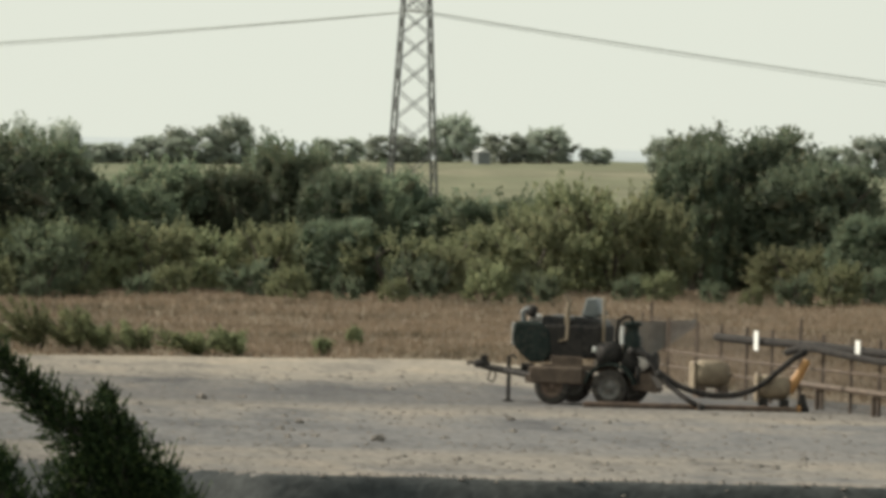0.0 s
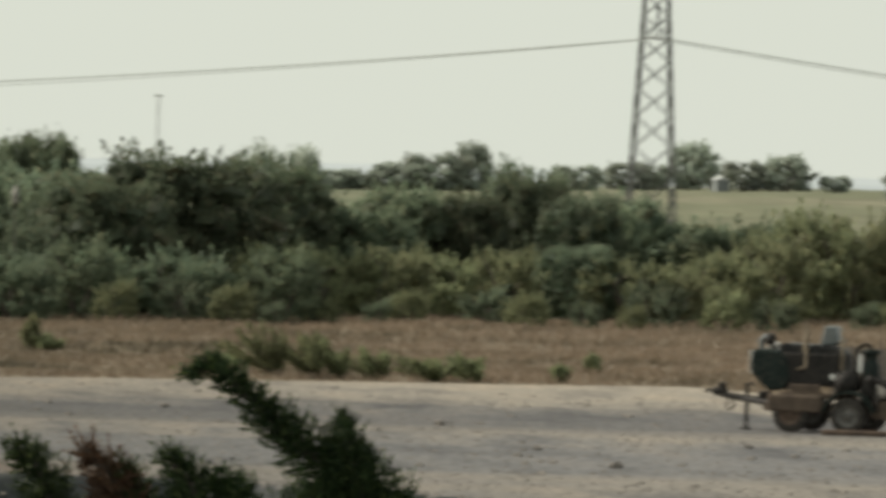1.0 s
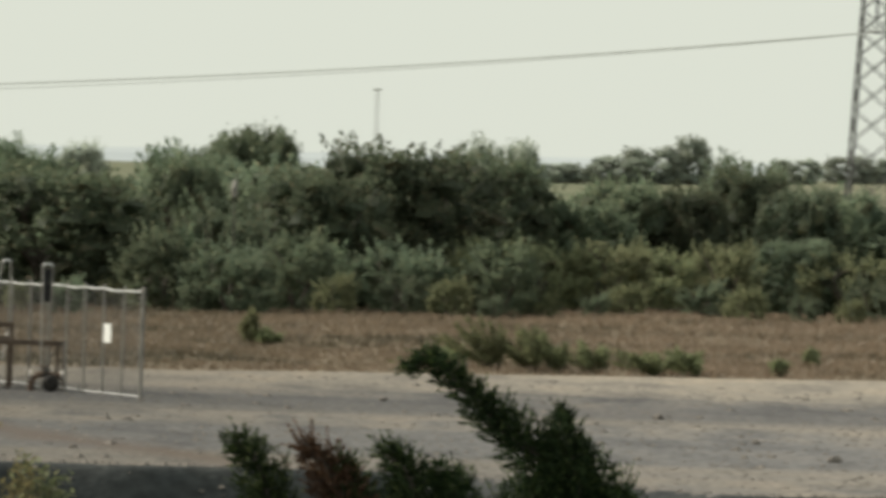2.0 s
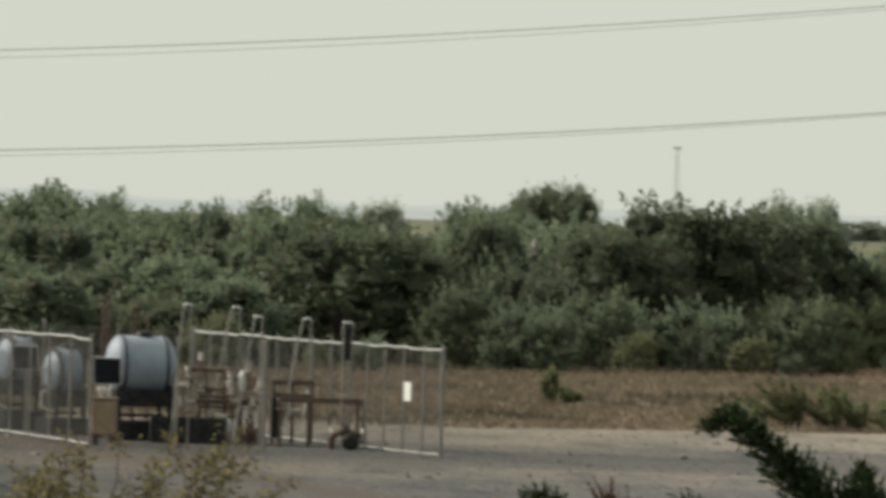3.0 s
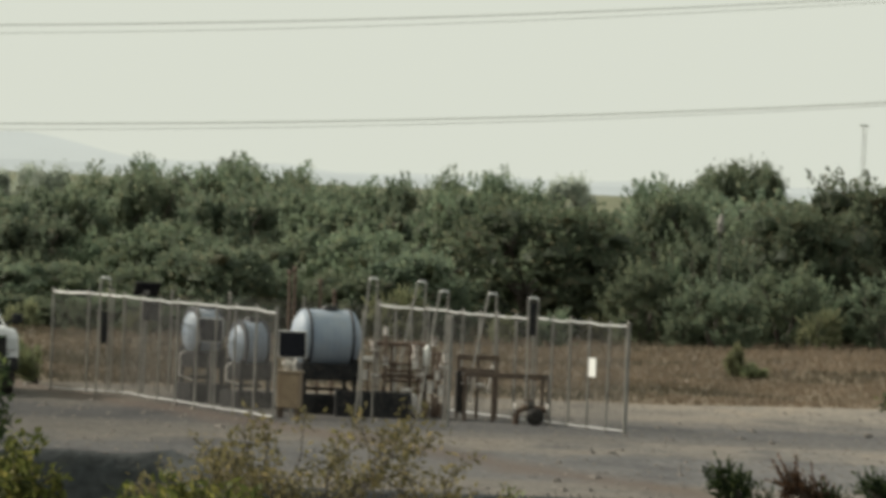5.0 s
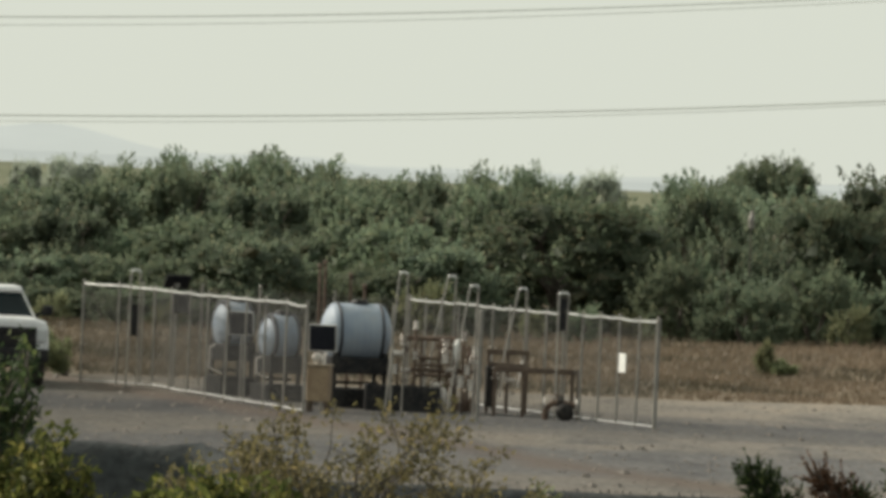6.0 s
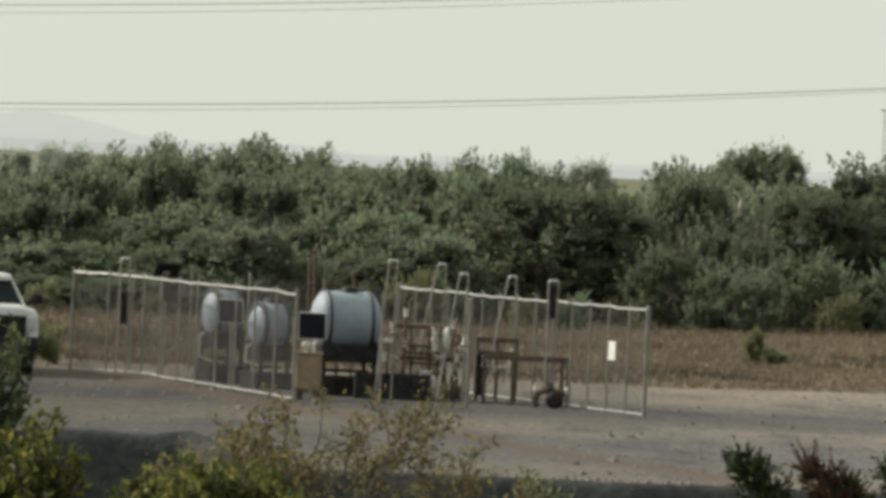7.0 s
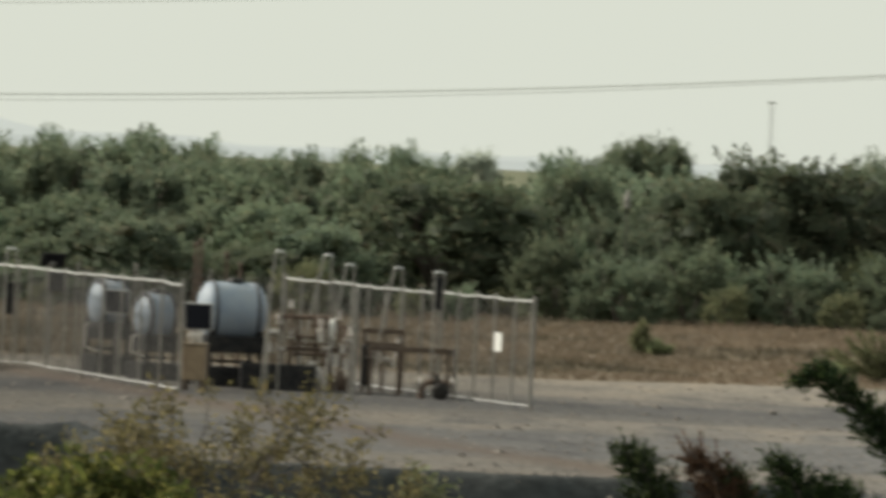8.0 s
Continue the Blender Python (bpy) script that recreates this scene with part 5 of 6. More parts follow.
bm = B()
slab(bm, [(-0.70, 1.58), (-0.62, 1.90), (-0.44, 1.90), (-0.34, 1.60), (-0.5, 1.55)], 0.45, 1.0)
bmesh.ops.bevel(bm, geom=list(bm.edges), offset=0.03, segments=2, profile=0.5, affect="EDGES")
part("instrument_hood", bm, M_GREY, pump, "grey-blue instrument hood")
bm = B()
tube(bm, [(-0.92, 0.25, 1.2), (-0.90, 0.25, 1.66), (-0.88, 0.25, 1.82), (-0.96, 0.25, 1.96)], [0.05, 0.05, 0.045, 0.04], 9)
part("exhaust", bm, M_TAN, pump, "tan exhaust pipe")
bm = B()
tube(bm, [(-1.02, 0.14, 1.12), (-0.88, 0.14, 1.16), (-0.86, 0.14, 1.5)], 0.025, 7)
part("fuel_pipe", bm, M_TAN, pump)
for x, z in ((-0.22, 1.95), (-0.30, 1.50)):
    bm = B()
    tube(bm, [(x, 0.2, 0.6), (x, 0.2, z - 0.06), (x - 0.02, 0.22, z)], 0.03, 7)
    part("upright", bm, M_TAN if z > 1.9 else M_IRON, pump)
bm = B()
box(bm, (-0.86, 0.10, 0.78), (0.56, 0.10, 0.16), 0.02)
part("side_panel", bm, M_BROWN, pump, "dusty brown side panel")
bm = B()
box(bm, (-0.62, 0.09, 0.66), (1.4, 0.12, 0.1), 0.015)
box(bm, (-0.98, -0.16, 0.52), (0.98, 0.14, 0.30), 0.03)
part("fuel_tank", bm, M_BROWN, pump, "dusty brown fuel tank")
bm = B()
box(bm, (-0.35, 0.07, 1.0), (0.07, 0.05, 0.10), 0.01)
part("gauge", bm, M_SIGN, pump, "small white gauge")
bm = B()
turned(bm, [(-0.22, 0.10), (-0.2, 0.22), (0.12, 0.24), (0.2, 0.12)], Matrix.Translation((-0.1, 0.25, 0.92)), 18)
part("bell_housing", bm, M_IRON, pump)
bm = B()
arc = [(0.47 * math.cos(a), 0.33 + 0.44 * math.sin(a)) for a in np.linspace(0.15, math.pi - 0.15, 12)]
inner = [(0.43 * math.cos(a), 0.33 + 0.40 * math.sin(a)) for a in np.linspace(math.pi - 0.15, 0.15, 12)]
slab(bm, arc + inner, -0.24, 0.04)
part("fender", bm, M_GREEN, pump)
bm = B()
box(bm, (0.0, 0.02, 0.03), (0.62, 0.5, 0.06), 0.01)
part("wheel_chock", bm, M_IRON, pump)
# pump end
bm = B()
turned(bm, [(0, 0.13), (0.04, 0.16), (0.34, 0.16), (0.40, 0.12), (0.52, 0.12), (0.54, 0.17), (0.60, 0.17), (0.62, 0.06)], Matrix.Translation((0.28, 0.3, 0.9)) @ Matrix.Rotation(-math.pi / 2, 4, "Y"), 18)
part("priming_chamber", bm, M_GREEN, pump)
bm = B()
tube(bm, [(0.08, 0.22, 0.9), (0.02, 0.22, 1.25), (0.05, 0.22, 1.52), (0.18, 0.22, 1.60), (0.28, 0.25, 1.58), (0.29, 0.28, 1.45)], 0.035, 8)
part("vent_hose", bm, M_RUBBER, pump)
bm = B()
tube(bm, [(0.12, 0.18, 1.1), (0.12, 0.18, 1.42)], 0.035, 8)
part("sight_tube", bm, M_SIGN, pump, "pale sight tube")
bm = B()
turned(bm, [(-0.2, 0.16), (-0.12, 0.3), (0.1, 0.32), (0.2, 0.2), (0.34, 0.14), (0.36, 0.2), (0.42, 0.2)], Matrix.Translation((0.32, 0.35, 0.78)), 20)
part("pump_casing", bm, M_IRON, pump)
bm = B()
turned(bm, [(-0.03, 0.05), (-0.03, 0.17), (0.03, 0.17), (0.03, 0.05)], Matrix.Translation((0.48, 0.12, 0.80)) @ Matrix.Rotation(1.57, 4, "Z"), 18)
part("suction_flange", bm, M_VALVE, pump, "pale round flange")
bm = B()
slab(bm, [(0.38, 0.30), (0.38, 0.58), (0.66, 0.62), (0.84, 0.34), (0.80, 0.26)], 0.0, 0.5)
bmesh.ops.bevel(bm, geom=list(bm.edges), offset=0.015, segments=1, profile=0.5, affect="EDGES")
part("rear_step", bm, M_BROWN, pump)
bm = B()
tube(bm, [(0.48, 0.0, 0.72), (0.48, -0.03, 0.42)], 0.04, 8)
part("drain_valve", bm, M_IRON, pump)


def hose(name, pts, r, material, label):
    ctrl = [Vector(p) for p in pts]
    fine = []
    for k in range(len(ctrl) - 1):
        p0, p1, p2, p3 = ctrl[max(k - 1, 0)], ctrl[k], ctrl[k + 1], ctrl[min(k + 2, len(ctrl) - 1)]
        for j in range(8):
            t = j / 8
            fine.append(0.5 * (2 * p1 + (p2 - p0) * t + (2 * p0 - 5 * p1 + 4 * p2 - p3) * t * t + (3 * p1 - p0 - 3 * p2 + p3) * t ** 3))
    fine.append(ctrl[-1])
    bm = B()
    tube(bm, fine, r, 10)
    t = thing(name, Matrix.Translation(ctrl[0]), label, "hose")
    ob = part("tube", bm, material, t)
    ob.matrix_basis = Matrix.Translation(-ctrl[0])
    for e, d in ((ctrl[0], fine[1] - fine[0]), (ctrl[-1], fine[-1] - fine[-2])):
        bm = B()
        turned(bm, [(-0.06, r * 0.9), (-0.06, r * 1.35), (0.06, r * 1.35), (0.06, r * 0.9)], Matrix.Translation(e) @ d.to_track_quat("X", "Z").to_matrix().to_4x4(), 12)
        ob = part("coupling", bm, M_IRON, t)
        ob.matrix_basis = Matrix.Translation(-ctrl[0])


hose("suction_hose", [(19.72, 128.9, 0.98), (19.98, 128.75, 0.90), (20.18, 128.6, 0.62), (20.62, 128.3, 0.36), (21.2, 128.1, 0.26), (21.75, 128.0, 0.38), (22.2, 128.1, 0.70), (22.55, 128.3, 0.96), (22.72, 128.5, 1.04)], 0.055, M_RUBBER, "thick black rubber hose sagging from the pump")
hose("drain_hose", [(20.15, 128.5, 0.60), (20.36, 128.3, 0.38), (20.6, 128.0, 0.18), (20.82, 127.9, 0.06)], 0.045, M_RUBBER, "short black rubber hose running down to the ground")

ground_pipe = thing("ground_pipe", pose(18.6, 128.4, 0, 0, 0, -2.0), "long rusty pipe lying on the gravel", "pipe")
bm = B()
tube(bm, [(0.2, 0, 0.05), (2.0, -0.1, 0.05), (4.05, -0.25, 0.05)], 0.05, 9)
part("tube", bm, M_RUST, ground_pipe)
for x in (2.2, 4.0):
    bm = B()
    turned(bm, [(-0.03, 0.04), (-0.03, 0.075), (0.03, 0.075), (0.03, 0.04)], Matrix.Translation((x, -0.11 - 0.07 * (x - 2.2), 0.055)), 12)
    part("coupling", bm, M_ORANGE, ground_pipe)


def tan_pump(x, y, rz, s, label, lever):
    t = thing("transfer_pump", pose(x, y, 0, 0, 0, rz), label, "pump")
    bm = B()
    turned(bm, [(-0.33 * s, 0.08), (-0.31 * s, 0.21 * s), (-0.2 * s, 0.26 * s), (0.2 * s, 0.26 * s), (0.31 * s, 0.21 * s), (0.34 * s, 0.1)], Matrix.Translation((0, 0, 0.36 + 0.08 * s)), 20)
    part("casing", bm, M_TAN, t)
    for q in (-0.22, 0.22):
        bm = B()
        box(bm, (q * s, 0, 0.10), (0.16 * s, 0.34, 0.24), 0.02)
        part("foot", bm, M_IRON if lever else M_BROWN, t)
    bm = B()
    box(bm, (-0.36 * s, 0, 0.42), (0.06, 0.3, 0.5), 0.02)
    part("end_plate", bm, M_TAN, t)
    if lever:
        bm = B()
        tube(bm, [(0.25, -0.05, 0.36), (0.42, -0.05, 0.62), (0.58, -0.05, 0.92)], [0.10, 0.09, 0.07], 10)
        part("outlet_pipe", bm, M_ORANGE, t, "orange slanting outlet pipe")
        bm = B()
        turned(bm, [(0, 0.12), (0.05, 0.13), (0.2, 0.07), (0.32, 0.05)], Matrix.Translation((0.50, -0.1, 0.0)) @ Matrix.Rotation(-math.pi / 2, 4, "Y"), 14)
        part("foot_valve", bm, M_IRON, t)


tan_pump(22.18, 135.2, 10, 1.0, "dusty tan transfer pump on feet", False)
tan_pump(22.18, 128.3, 0, 0.85, "dusty tan transfer pump with an orange pipe", True)

# ---- second fence, low and brown, with thick pipes hung along it ----
PF = [(22.24, 143.0), (22.22, 140.6), (22.36, 138.0), (22.49, 136.0), (22.64, 134.0), (22.84, 132.4), (23.10, 130.9), (23.27, 129.5), (23.51, 128.0), (23.74, 126.5), (24.0, 124.9), (24.3, 123.2)]
low_fence = thing("pipe_fence", pose(PF[0][0], PF[0][1], 0), "low brown steel fence with wire mesh and pipes", "fence")
o = Vector((*PF[0], 0))
for k, (x, y) in enumerate(PF):
    bm = B()
    hh = 1.62 if k in (0, 6) else 1.36
    tube(bm, [Vector((x, y, -0.1)) - o, Vector((x, y, hh)) - o], 0.034, 7)
    part("post", bm, M_BROWN, low_fence)
for k in range(len(PF) - 1):
    a, b = Vector((*PF[k], 0)) - o, Vector((*PF[k + 1], 0)) - o
    for z, r in ((0.72, 0.025), (0.42, 0.025)):
        bm = B()
        tube(bm, [a + Vector((0, 0, z)), b + Vector((0, 0, z))], r, 6)
        part("rail", bm, M_BROWN, low_fence)
    link_mesh("wire_mesh", (a.x, a.y), (b.x, b.y), 0.06, 1.33, low_fence, material=M_BROWN)
hung = thing("hung_pipe", pose(22.6, 135.8, 0, 0, 0, 0), "thick dark pipe carried along the brown fence", "pipe", "pipes along the brown fence")
o = Vector((22.6, 135.8, 0))
bm = B()
tube(bm, [Vector((x - 0.08, y, z)) - o for x, y, z in ((22.53, 136.3, 1.11), (22.70, 134.0, 1.12), (22.88, 132.4, 1.13), (23.10, 130.9, 1.14), (23.27, 129.5, 1.15), (23.74, 126.5, 1.13), (24.3, 123.2, 1.10))], 0.075, 10)
part("tube", bm, M_RUBBER, hung)
hung2 = thing("hung_pipe", pose(23.1, 130.9, 0, 0, 0, 0), "dark low pipe running beside the brown fence", "pipe", "pipes along the brown fence")
o = Vector((23.1, 130.9, 0))
bm = B()
tube(bm, [Vector((x - 0.1, y, z)) - o for x, y, z in ((23.02, 131.4, 0.46), (23.27, 129.5, 0.44), (23.74, 126.5, 0.42), (24.3, 123.2, 0.4))], 0.055, 9)
part("tube", bm, M_BROWN, hung2)
hung3 = thing("hung_pipe", pose(22.95, 130.4, 0, 0, 0, 0), "thick black hose laid along the brown fence", "hose", "pipes along the brown fence")
o = Vector((22.95, 130.4, 0))
bm = B()
tube(bm, [Vector((x - 0.2, y - 0.1, z)) - o for x, y, z in ((22.95, 130.4, 1.00), (23.12, 130.0, 1.09), (23.30, 129.3, 1.10), (23.55, 127.8, 1.04), (23.80, 126.2, 0.99), (24.3, 123.2, 0.97))], 0.065, 10)
part("tube", bm, M_RUBBER, hung3)
for k, (x, y) in enumerate(((22.84, 132.4), (23.27, 129.5), (23.74, 126.5))):
    s = thing("pipe_stand", pose(x - 0.1, y - 0.06, 0), "short brown stand under the hung pipe", "stand", "stands under the pipes")
    bm = B()
    box(bm, (0, 0, 0.19), (0.08, 0.08, 0.40), 0.006)
    part("post", bm, M_BROWN, s)
for x, y in ((22.70, 132.9), (23.56, 127.3)):
    t = thing("tag_board", pose(x - 0.1, y - 0.15, 0, 0, 0, -78), "narrow white tag board on the brown fence", "sign", "tags on the brown fence")
    bm = B()
    box(bm, (0, 0, 1.14), (0.20, 0.01, 0.36), 0.002)
    part("board", bm, M_SIGN, t)
    bm = B()
    tube(bm, [(0, 0.02, 0.9), (0, 0.02, 1.34)], 0.012, 6)
    part("strap", bm, M_GALV, t)
screen = thing("silt_screen", pose(21.9, 141.2, 0), "grey sagging net cloth tied to the fence", "screen")
v, f = [], []
for i in range(46):
    for j in range(25):
        u, w = i / 45, j / 24
        drop = 0.12 + 0.95 * min(1, max(0, (1 - u) * 1.35))
        v.append((-1.05 + 2.0 * u, 0.06 * math.sin(9 * u + 3 * w), 1.32 - drop * w - 0.05 * math.sin(3.1 * u)))
        if i and j:
            q = i * 25 + j
            f.append((q - 26, q - 1, q, q - 25))
cloth = raw("net_cloth", v, f, M_SHEET, screen)
net = cloth.modifiers.new("net", "WIREFRAME")
net.thickness = 0.022
for x in (-1.05, -0.1, 0.95):
    bm = B()
    tube(bm, [(x, 0.04, -0.1), (x, 0.04, 1.45)], 0.025, 7)
    part("post", bm, M_BROWN, screen)


# ---- pickup ----
def pickup(x, y, rz):
    t = thing("pickup_truck", pose(x, y, 0, 0, 0, rz), "white pickup truck with black grille parked facing out", "truck")
    for wx in (-0.83, 0.83):
        for wy in (0.85, 4.3):
            m = Matrix.Translation((wx, wy, 0.38))
            w, r = 0.27, 0.38
            bm = B()
            turned(bm, [(-w / 2, r * 0.62), (-w / 2, r * 0.88), (-w * 0.4, r * 0.97), (-w * 0.2, r), (w * 0.2, r), (w * 0.4, r * 0.97), (w / 2, r * 0.88), (w / 2, r * 0.62)], m, 28, False)
            ty = part("wheel", bm, M_TYRE, t)
            bm = B()
            turned(bm, [(-w * 0.4, 0.03), (-w * 0.44, r * 0.62), (w * 0.44, r * 0.62), (w * 0.4, 0.03)], m, 24)
            part("rim", bm, M_CHROME, ty)
    # hood and front wings, a rounded section from side to side
    bm = B()
    slab(bm, [(-0.97, 0.55), (-1.0, 0.8), (-0.98, 1.12), (-0.92, 1.25), (-0.7, 1.31), (0.7, 1.31), (0.92, 1.25), (0.98, 1.12), (1.0, 0.8), (0.97, 0.55)], 0.12, 1.75)
    bmesh.ops.bevel(bm, geom=[e for e in bm.edges if abs(e.verts[0].co.y - e.verts[1].co.y) < 0.01 and e.verts[0].co.y < 0.2], offset=0.10, segments=3, profile=0.5, affect="EDGES")
    part("hood", bm, M_CAR, t)
    bm = B()
    slab(bm, [(-0.98, 0.55), (-0.98, 1.16), (-0.86, 1.24), (0.86, 1.24), (0.98, 1.16), (0.98, 0.55)], 1.74, 5.5)
    part("body", bm, M_CAR, t)
    bm = B()
    a = [(-0.86, 1.6, 1.22), (0.86, 1.6, 1.22), (0.86, 3.9, 1.22), (-0.86, 3.9, 1.22)]
    b = [(-0.62, 2.35, 1.77), (0.62, 2.35, 1.77), (0.62, 3.65, 1.77), (-0.62, 3.65, 1.77)]
    vs = [bm.verts.new(q) for q in a + b]
    for k in range(4):
        bm.faces.new((vs[k], vs[(k + 1) % 4], vs[4 + (k + 1) % 4], vs[4 + k]))
    bm.faces.new(vs[4:])
    bm.faces.new(vs[3::-1])
    bmesh.ops.bevel(bm, geom=list(bm.edges), offset=0.05, segments=2, profile=0.5, affect="EDGES")
    part("cab_glass", bm, M_GLASS, t, "dark windows")
    bm = B()
    box(bm, (0, 3.0, 1.80), (1.30, 1.5, 0.13), 0.06)
    part("roof", bm, M_CAR, t)
    for s in (-1, 1):
        bm = B()
        tube(bm, [(s * 0.87, 1.66, 1.24), (s * 0.645, 2.34, 1.77)], 0.014, 7)
        tube(bm, [(s * 0.645, 2.34, 1.77), (s * 0.645, 3.66, 1.78)], 0.03, 7)
        part("pillar", bm, M_CAR, t)
        bm = B()
        box(bm, (s * 1.12, 2.0, 1.42), (0.22, 0.14, 0.20), 0.05)
        tube(bm, [(s * 0.88, 2.0, 1.32), (s * 1.05, 2.0, 1.38)], 0.03, 6)
        part("mirror", bm, M_BLACK, t)
        bm = B()
        box(bm, (s * 0.84, 0.13, 0.98), (0.20, 0.10, 0.26), 0.03)
        part("headlight", bm, M_LENS, t)
    bm = B()
    box(bm, (0, 0.10, 0.90), (1.50, 0.07, 0.46), 0.03)
    g = part("grille", bm, M_BLACK, t, "black grille")
    for z in (0.86, 1.04):
        bm = B()
        box(bm, (0, 0.06, z), (1.36, 0.03, 0.03), 0.006)
        part("grille_bar", bm, M_IRON, g)
    bm = B()
    box(bm, (0, 0.06, 0.60), (1.96, 0.22, 0.26), 0.05)
    part("bumper", bm, M_BLACK, t, "black front bumper")
    bm = B()
    box(bm, (0, 0.9, 0.42), (1.4, 0.2, 0.16), 0.03)
    box(bm, (0, 4.3, 0.42), (1.4, 0.2, 0.16), 0.03)
    part("axle", bm, M_IRON, t)


pickup(-9.30, 138.9, 9)


# ---- foreground plants ----
def grow(bm, rng, p, d, ln, r, depth, tips, spread=0.55, up=0.15, twigs=2):
    """Branches that fork; the twigs' points are kept for the leaves."""
    q = p + d * ln * 0.5 + Vector(rng.normal(0, 0.05, 3)) * ln
    e = q + (d + Vector(rng.normal(0, 0.18, 3))).normalized() * ln * 0.5
    tube(bm, [p, q, e], [r, r * 0.85, r * 0.7], 5)
    if depth < twigs:
        for k in range(5):
            tips.append((p.lerp(e, (k + 1) / 5), (e - p).normalized()))
    if depth == 0:
        return
    for k in range(2 if depth > 3 else 3):
        nd = (d + Vector(rng.normal(0, spread, 3)) + Vector((0, 0, up))).normalized()
        grow(bm, rng, e if k < 2 else q, nd, ln * rng.uniform(0.62, 0.85), r * 0.66, depth - 1, tips, spread, up, twigs)


def near_bush(name, x, y, base, stems, ln, depth, leaf, per, size, seed, label, spread=0.55, up=0.15, twigs=2):
    rng = np.random.RandomState(seed)
    t = thing(name, pose(x, y, base), label, "shrub", "")
    bm, tips = B(), []
    for d in stems:
        grow(bm, rng, Vector((rng.normal(0, 0.03), rng.normal(0, 0.03), -0.08)), Vector(d).normalized(), ln, 0.022 if twigs == 1 else 0.03, depth, tips, spread, up, twigs)
    part("branch", bm, M_BARK, t)
    c = np.array([list(a) for a, b in tips])
    w = np.array([list(b) for a, b in tips])
    c, w = np.repeat(c, per, 0), np.repeat(w, per, 0)
    n = len(c)
    off = rng.normal(0, 0.035, (n, 3))
    leaves("leaf_mass", c + off, w * 0.5 + rng.normal(0, 0.6, (n, 3)), size, size * 0.42, rng, leaf, t)
    return t


gz = z_at(-0.77, 40)
near_bush("thorn_bush", -0.66, 40.0, gz, [(-0.35, 0.05, 1), (0.0, 0.1, 1), (0.3, 0, 1), (0.5, -0.05, 0.9)], 0.62, 5, M_LEAF_OLIVE, 3, 0.045, 41, "open thorny bush with thin branches and olive leaves", 0.45, 0.0, 1)
near_bush("thorn_bush", -0.95, 40.3, z_at(-0.95, 40.3), [(-0.3, 0, 1), (0.2, 0.1, 1)], 0.60, 5, M_LEAF_OLIVE, 3, 0.045, 51, "small thorny bush with yellowing leaves", 0.42, 0.02, 1)
near_bush("young_mesquite", -1.35, 39.0, z_at(-1.35, 39), [(-0.1, 0, 1), (0.1, 0, 1), (0.2, 0.1, 1)], 0.50, 4, M_LEAF_NEAR, 6, 0.072, 42, "bright yellow-green young mesquite bush", 0.4, 0.25)
near_bush("young_mesquite", -2.45, 40.0, z_at(-2.45, 40), [(-0.2, 0, 1), (0.1, 0, 1), (0.3, 0.1, 1), (0, -0.2, 1)], 0.53, 4, M_LEAF_NEAR, 6, 0.075, 43, "bright yellow-green young mesquite bush", 0.36, 0.3)
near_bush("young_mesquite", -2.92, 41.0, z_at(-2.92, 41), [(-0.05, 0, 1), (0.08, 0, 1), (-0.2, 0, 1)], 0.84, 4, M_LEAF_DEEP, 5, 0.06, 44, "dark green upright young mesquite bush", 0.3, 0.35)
near_bush("young_mesquite", -1.85, 40.5, z_at(-1.85, 40.5), [(-0.1, 0, 1), (0.15, 0, 1)], 0.46, 4, M_LEAF_NEAR, 6, 0.072, 45, "bright yellow-green young mesquite bush", 0.38, 0.25)
near_bush("young_mesquite", -0.05, 41.0, z_at(-0.05, 41), [(-0.1, 0, 1), (0.15, 0, 1)], 0.47, 4, M_WEED, 9, 0.055, 46, "grey-green low bush with thin leaves", 0.36, 0.25)
near_bush("young_mesquite", -0.5, 41.5, z_at(-0.5, 41.5), [(-0.2, 0, 1), (0.2, 0, 1)], 0.43, 4, M_WEED, 8, 0.055, 47, "grey-green low bush with thin leaves", 0.36, 0.25)


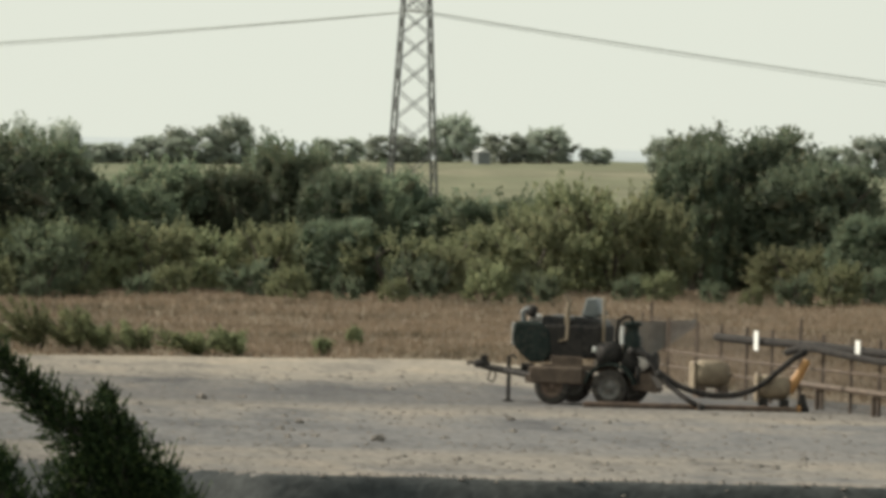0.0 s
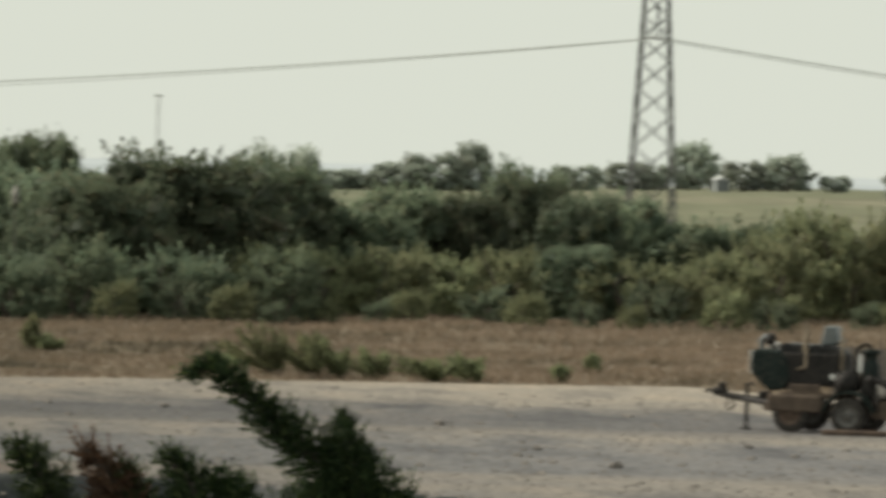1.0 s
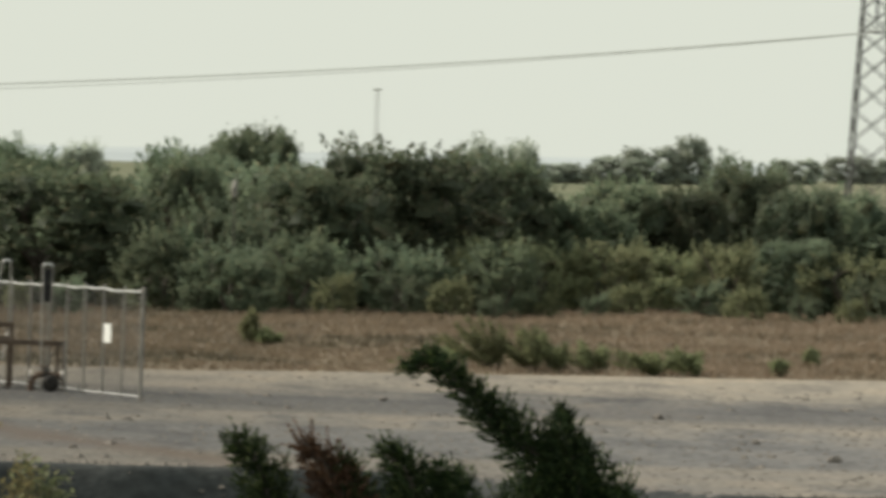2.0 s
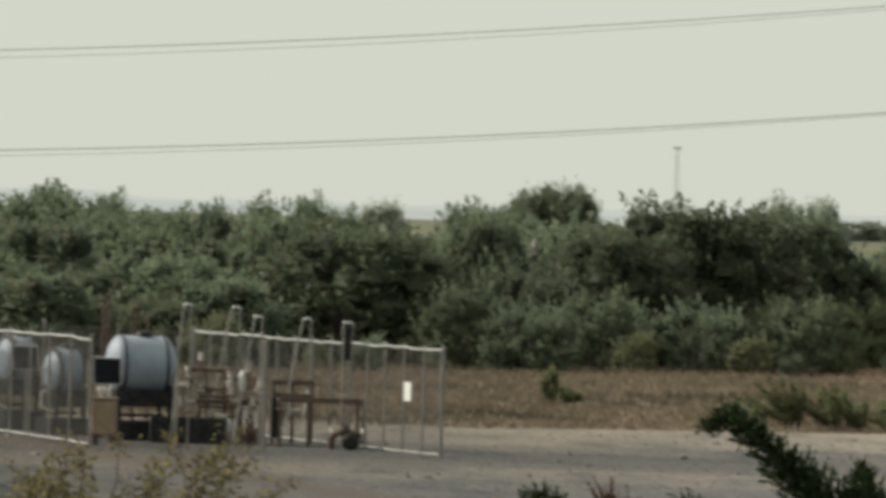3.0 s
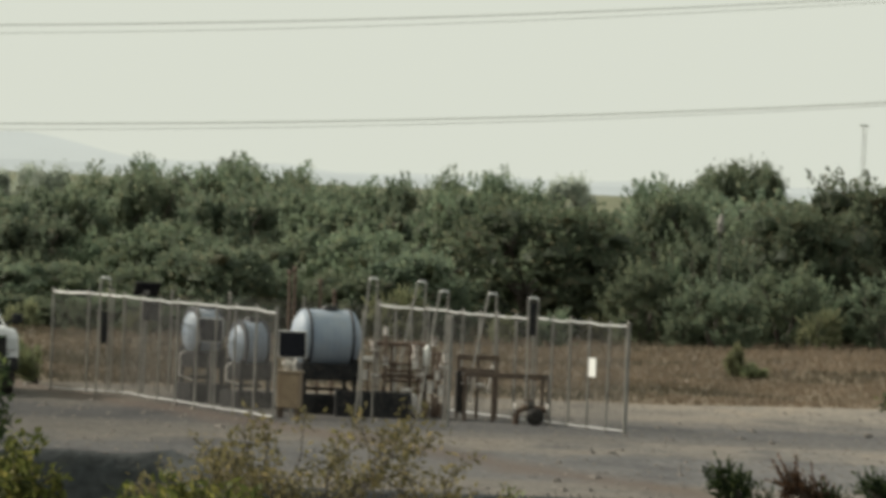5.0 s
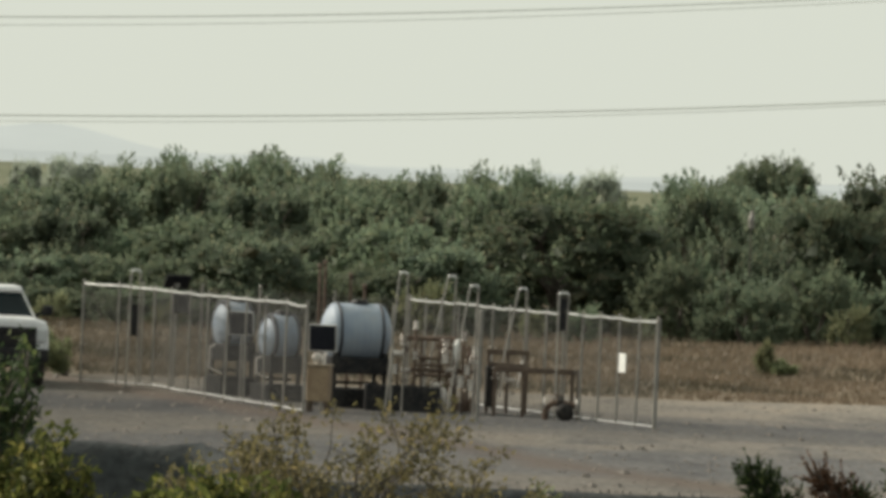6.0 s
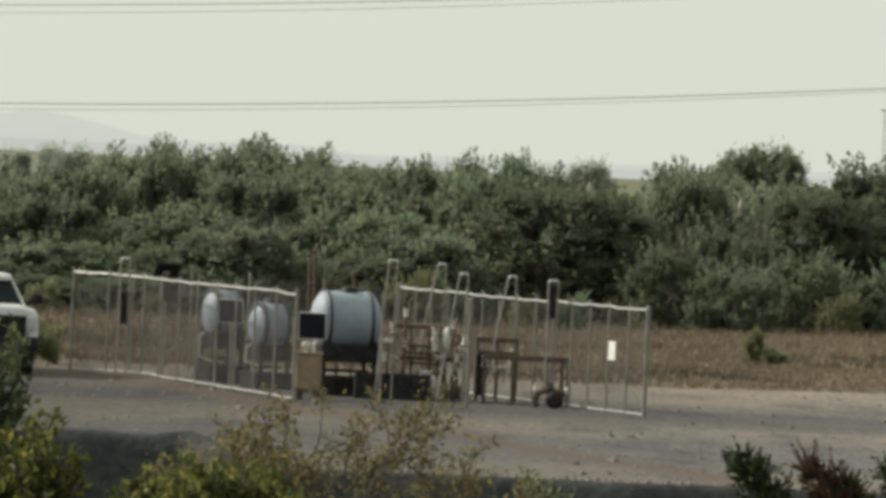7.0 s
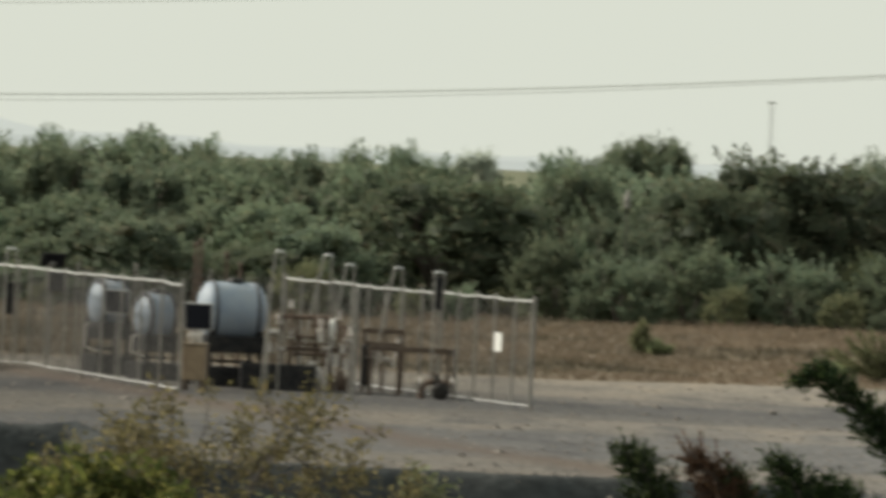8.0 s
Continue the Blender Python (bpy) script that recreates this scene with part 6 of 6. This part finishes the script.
def juniper():
    rng = np.random.RandomState(61)
    x0, y0 = 2.35, 30.0
    base = z_at(x0, y0)
    t = thing("juniper_bush", pose(x0, y0, base), "dark green juniper bush with a long leaning branch", "shrub")
    limbs = [  # branch lines with the thickness of their foliage
        ([(2.75, 2.2), (2.64, 2.82), (2.52, 2.99), (2.40, 3.10), (2.24, 3.19), (2.13, 3.28), (2.04, 3.37), (1.94, 3.46), (1.86, 3.51), (1.78, 3.475)], [0.26, 0.23, 0.21, 0.175, 0.135, 0.100, 0.078, 0.062, 0.050, 0.026]),
        ([(2.75, 2.2), (2.47, 3.03), (2.44, 3.19), (2.42, 3.31)], [0.25, 0.15, 0.09, 0.015]),
        ([(2.8, 2.2), (2.70, 2.75), (2.64, 2.94), (2.66, 2.98)], [0.25, 0.16, 0.07, 0.02]),
        ([(2.3, 2.0), (2.25, 2.7), (2.30, 2.98), (2.35, 3.02)], [0.3, 0.24, 0.15, 0.04]),
        ([(2.2, 2.0), (2.05, 2.75), (1.98, 2.98), (1.90, 3.04)], [0.2, 0.16, 0.11, 0.06]),
        ([(2.1, 2.0), (1.88, 2.75), (1.80, 3.02), (1.70, 3.13)], [0.2, 0.16, 0.12, 0.06]),
        ([(2.0, 2.0), (1.25, 2.75), (1.20, 3.04), (1.08, 3.15)], [0.2, 0.14, 0.12, 0.06]),
    ]
    dead = [([(2.0, 2.0), (1.58, 2.75), (1.48, 3.03), (1.36, 3.15)], [0.2, 0.15, 0.12, 0.06])]
    limbs.append(([(2.0, 2.0), (1.62, 2.78), (1.56, 3.00), (1.52, 3.07)], [0.2, 0.14, 0.10, 0.05]))
    for group, leaf, nm in ((limbs, M_JUNIPER, "foliage_spray"), (dead, M_JUNIPER_RED, "dead_foliage")):
        for pts, th in group:
            ctrl = [Vector((x - x0, rng.normal(0, 0.03), z - base)) for x, z in pts]
            bm = B()
            tube(bm, [Vector((0.1, 0, -0.1))] + ctrl, [0.05] + [0.03 * (1 - k / len(ctrl)) + 0.006 for k in range(len(ctrl))], 6)
            part("branch", bm, M_BARK, t)
            c, w = [], []
            for k in range(len(ctrl) - 1):
                a, b = np.array(ctrl[k]), np.array(ctrl[k + 1])
                seg = np.linalg.norm(b - a)
                n = int(70 + seg * (th[k] + th[k + 1]) * 6400)
                for _ in range(n):
                    q = rng.uniform()
                    m = a + (b - a) * q
                    r = th[k] + (th[k + 1] - th[k]) * q
                    d = rng.normal(size=3)
                    d[1] *= 0.7
                    d /= np.linalg.norm(d)
                    m = m + d * r * rng.uniform(0.1, 0.9)
                    g = d * 0.9 + np.array([-0.12, 0, 0.55]) + (b - a) / max(seg, 0.01) * 0.4
                    g /= np.linalg.norm(g)
                    ln = rng.uniform(0.012, 0.036) if rng.uniform() < 0.7 else rng.uniform(0.04, 0.085)
                    for j in range(8):
                        s = j / 7
                        c.append(m + g * ln * s)
                        w.append(g + rng.normal(0, 0.55, 3))
            leaves(nm, np.array(c), np.array(w), 0.027, 0.009, rng, leaf, t)


juniper()


# ---- clods and stones on the gravel ----
def clods():
    rng = np.random.RandomState(8)
    v, f = [], []
    n = 4600
    for k in range(n):
        y = 100.5 + 48 * rng.uniform() ** 1.2
        x = rng.uniform(-0.09, 0.20) * y
        s = rng.uniform(0.010, 0.032) * (2.2 if rng.uniform() < 0.06 else 1)
        z = z_at(x, y)
        i = len(v)
        r = [rng.uniform(0.7, 1.3) * s for _ in range(6)]
        v += [(x - r[0] * 1.5, y, z + 0.2 * s), (x + r[1] * 1.5, y, z + 0.2 * s), (x, y - r[2] * 1.4, z), (x, y + r[3] * 1.4, z), (x + 0.3 * s, y, z + r[4] * 0.9), (x, y, z - 0.5 * s)]
        f += [(i, i + 2, i + 4), (i + 2, i + 1, i + 4), (i + 1, i + 3, i + 4), (i + 3, i, i + 4), (i + 2, i, i + 5), (i + 1, i + 2, i + 5), (i + 3, i + 1, i + 5), (i, i + 3, i + 5)]
    for k in range(420):
        x = rng.uniform(-2.4, 21)
        y = float(near_edge(np.array([x]))[0]) + rng.normal(1.5, 0.3)
        s = rng.uniform(0.015, 0.05)
        z = z_at(x, y)
        i = len(v)
        v += [(x - s * 1.4, y, z), (x + s * 1.3, y, z), (x, y - s * 1.3, z), (x, y + s, z), (x + 0.3 * s, y, z + s * rng.uniform(0.7, 1.3)), (x, y, z - 0.5 * s)]
        f += [(i, i + 2, i + 4), (i + 2, i + 1, i + 4), (i + 1, i + 3, i + 4), (i + 3, i, i + 4), (i + 2, i, i + 5), (i + 1, i + 2, i + 5), (i + 3, i + 1, i + 5), (i, i + 3, i + 5)]
    tagged(raw("loose_stones", v, f, M_STONE), "small dark stones and clods scattered over gravel", "stones", kind="stuff")


clods()


def clod(x, y, s, seed):
    rng = np.random.RandomState(seed)
    bm = B()
    bmesh.ops.create_icosphere(bm, subdivisions=2, radius=s, matrix=Matrix.Diagonal((1.3, 1.0, 0.75, 1)))
    for q in bm.verts:
        q.co *= 1 + rng.normal(0, 0.13)
    me = bpy.data.meshes.new("clod")
    bm.to_mesh(me)
    bm.free()
    me.materials.append(M_STONE)
    ob = new("clod", me)
    ob.matrix_basis = pose(x, y, z_at(x, y) + s * 0.35, 0, 0, seed * 40)
    tagged(ob, "dark lump of earth lying on the gravel", "clod", "clods on the gravel")


for k, (x, y, s) in enumerate(((13.05, 110.5, 0.10), (12.0, 128.0, 0.09), (12.6, 117.5, 0.07), (16.5, 121, 0.06), (7.5, 134.0, 0.07), (8.9, 126.5, 0.06), (5.5, 128, 0.05), (-4.0, 119, 0.04), (1.5, 108, 0.05))):
    clod(x, y, s, k + 1)
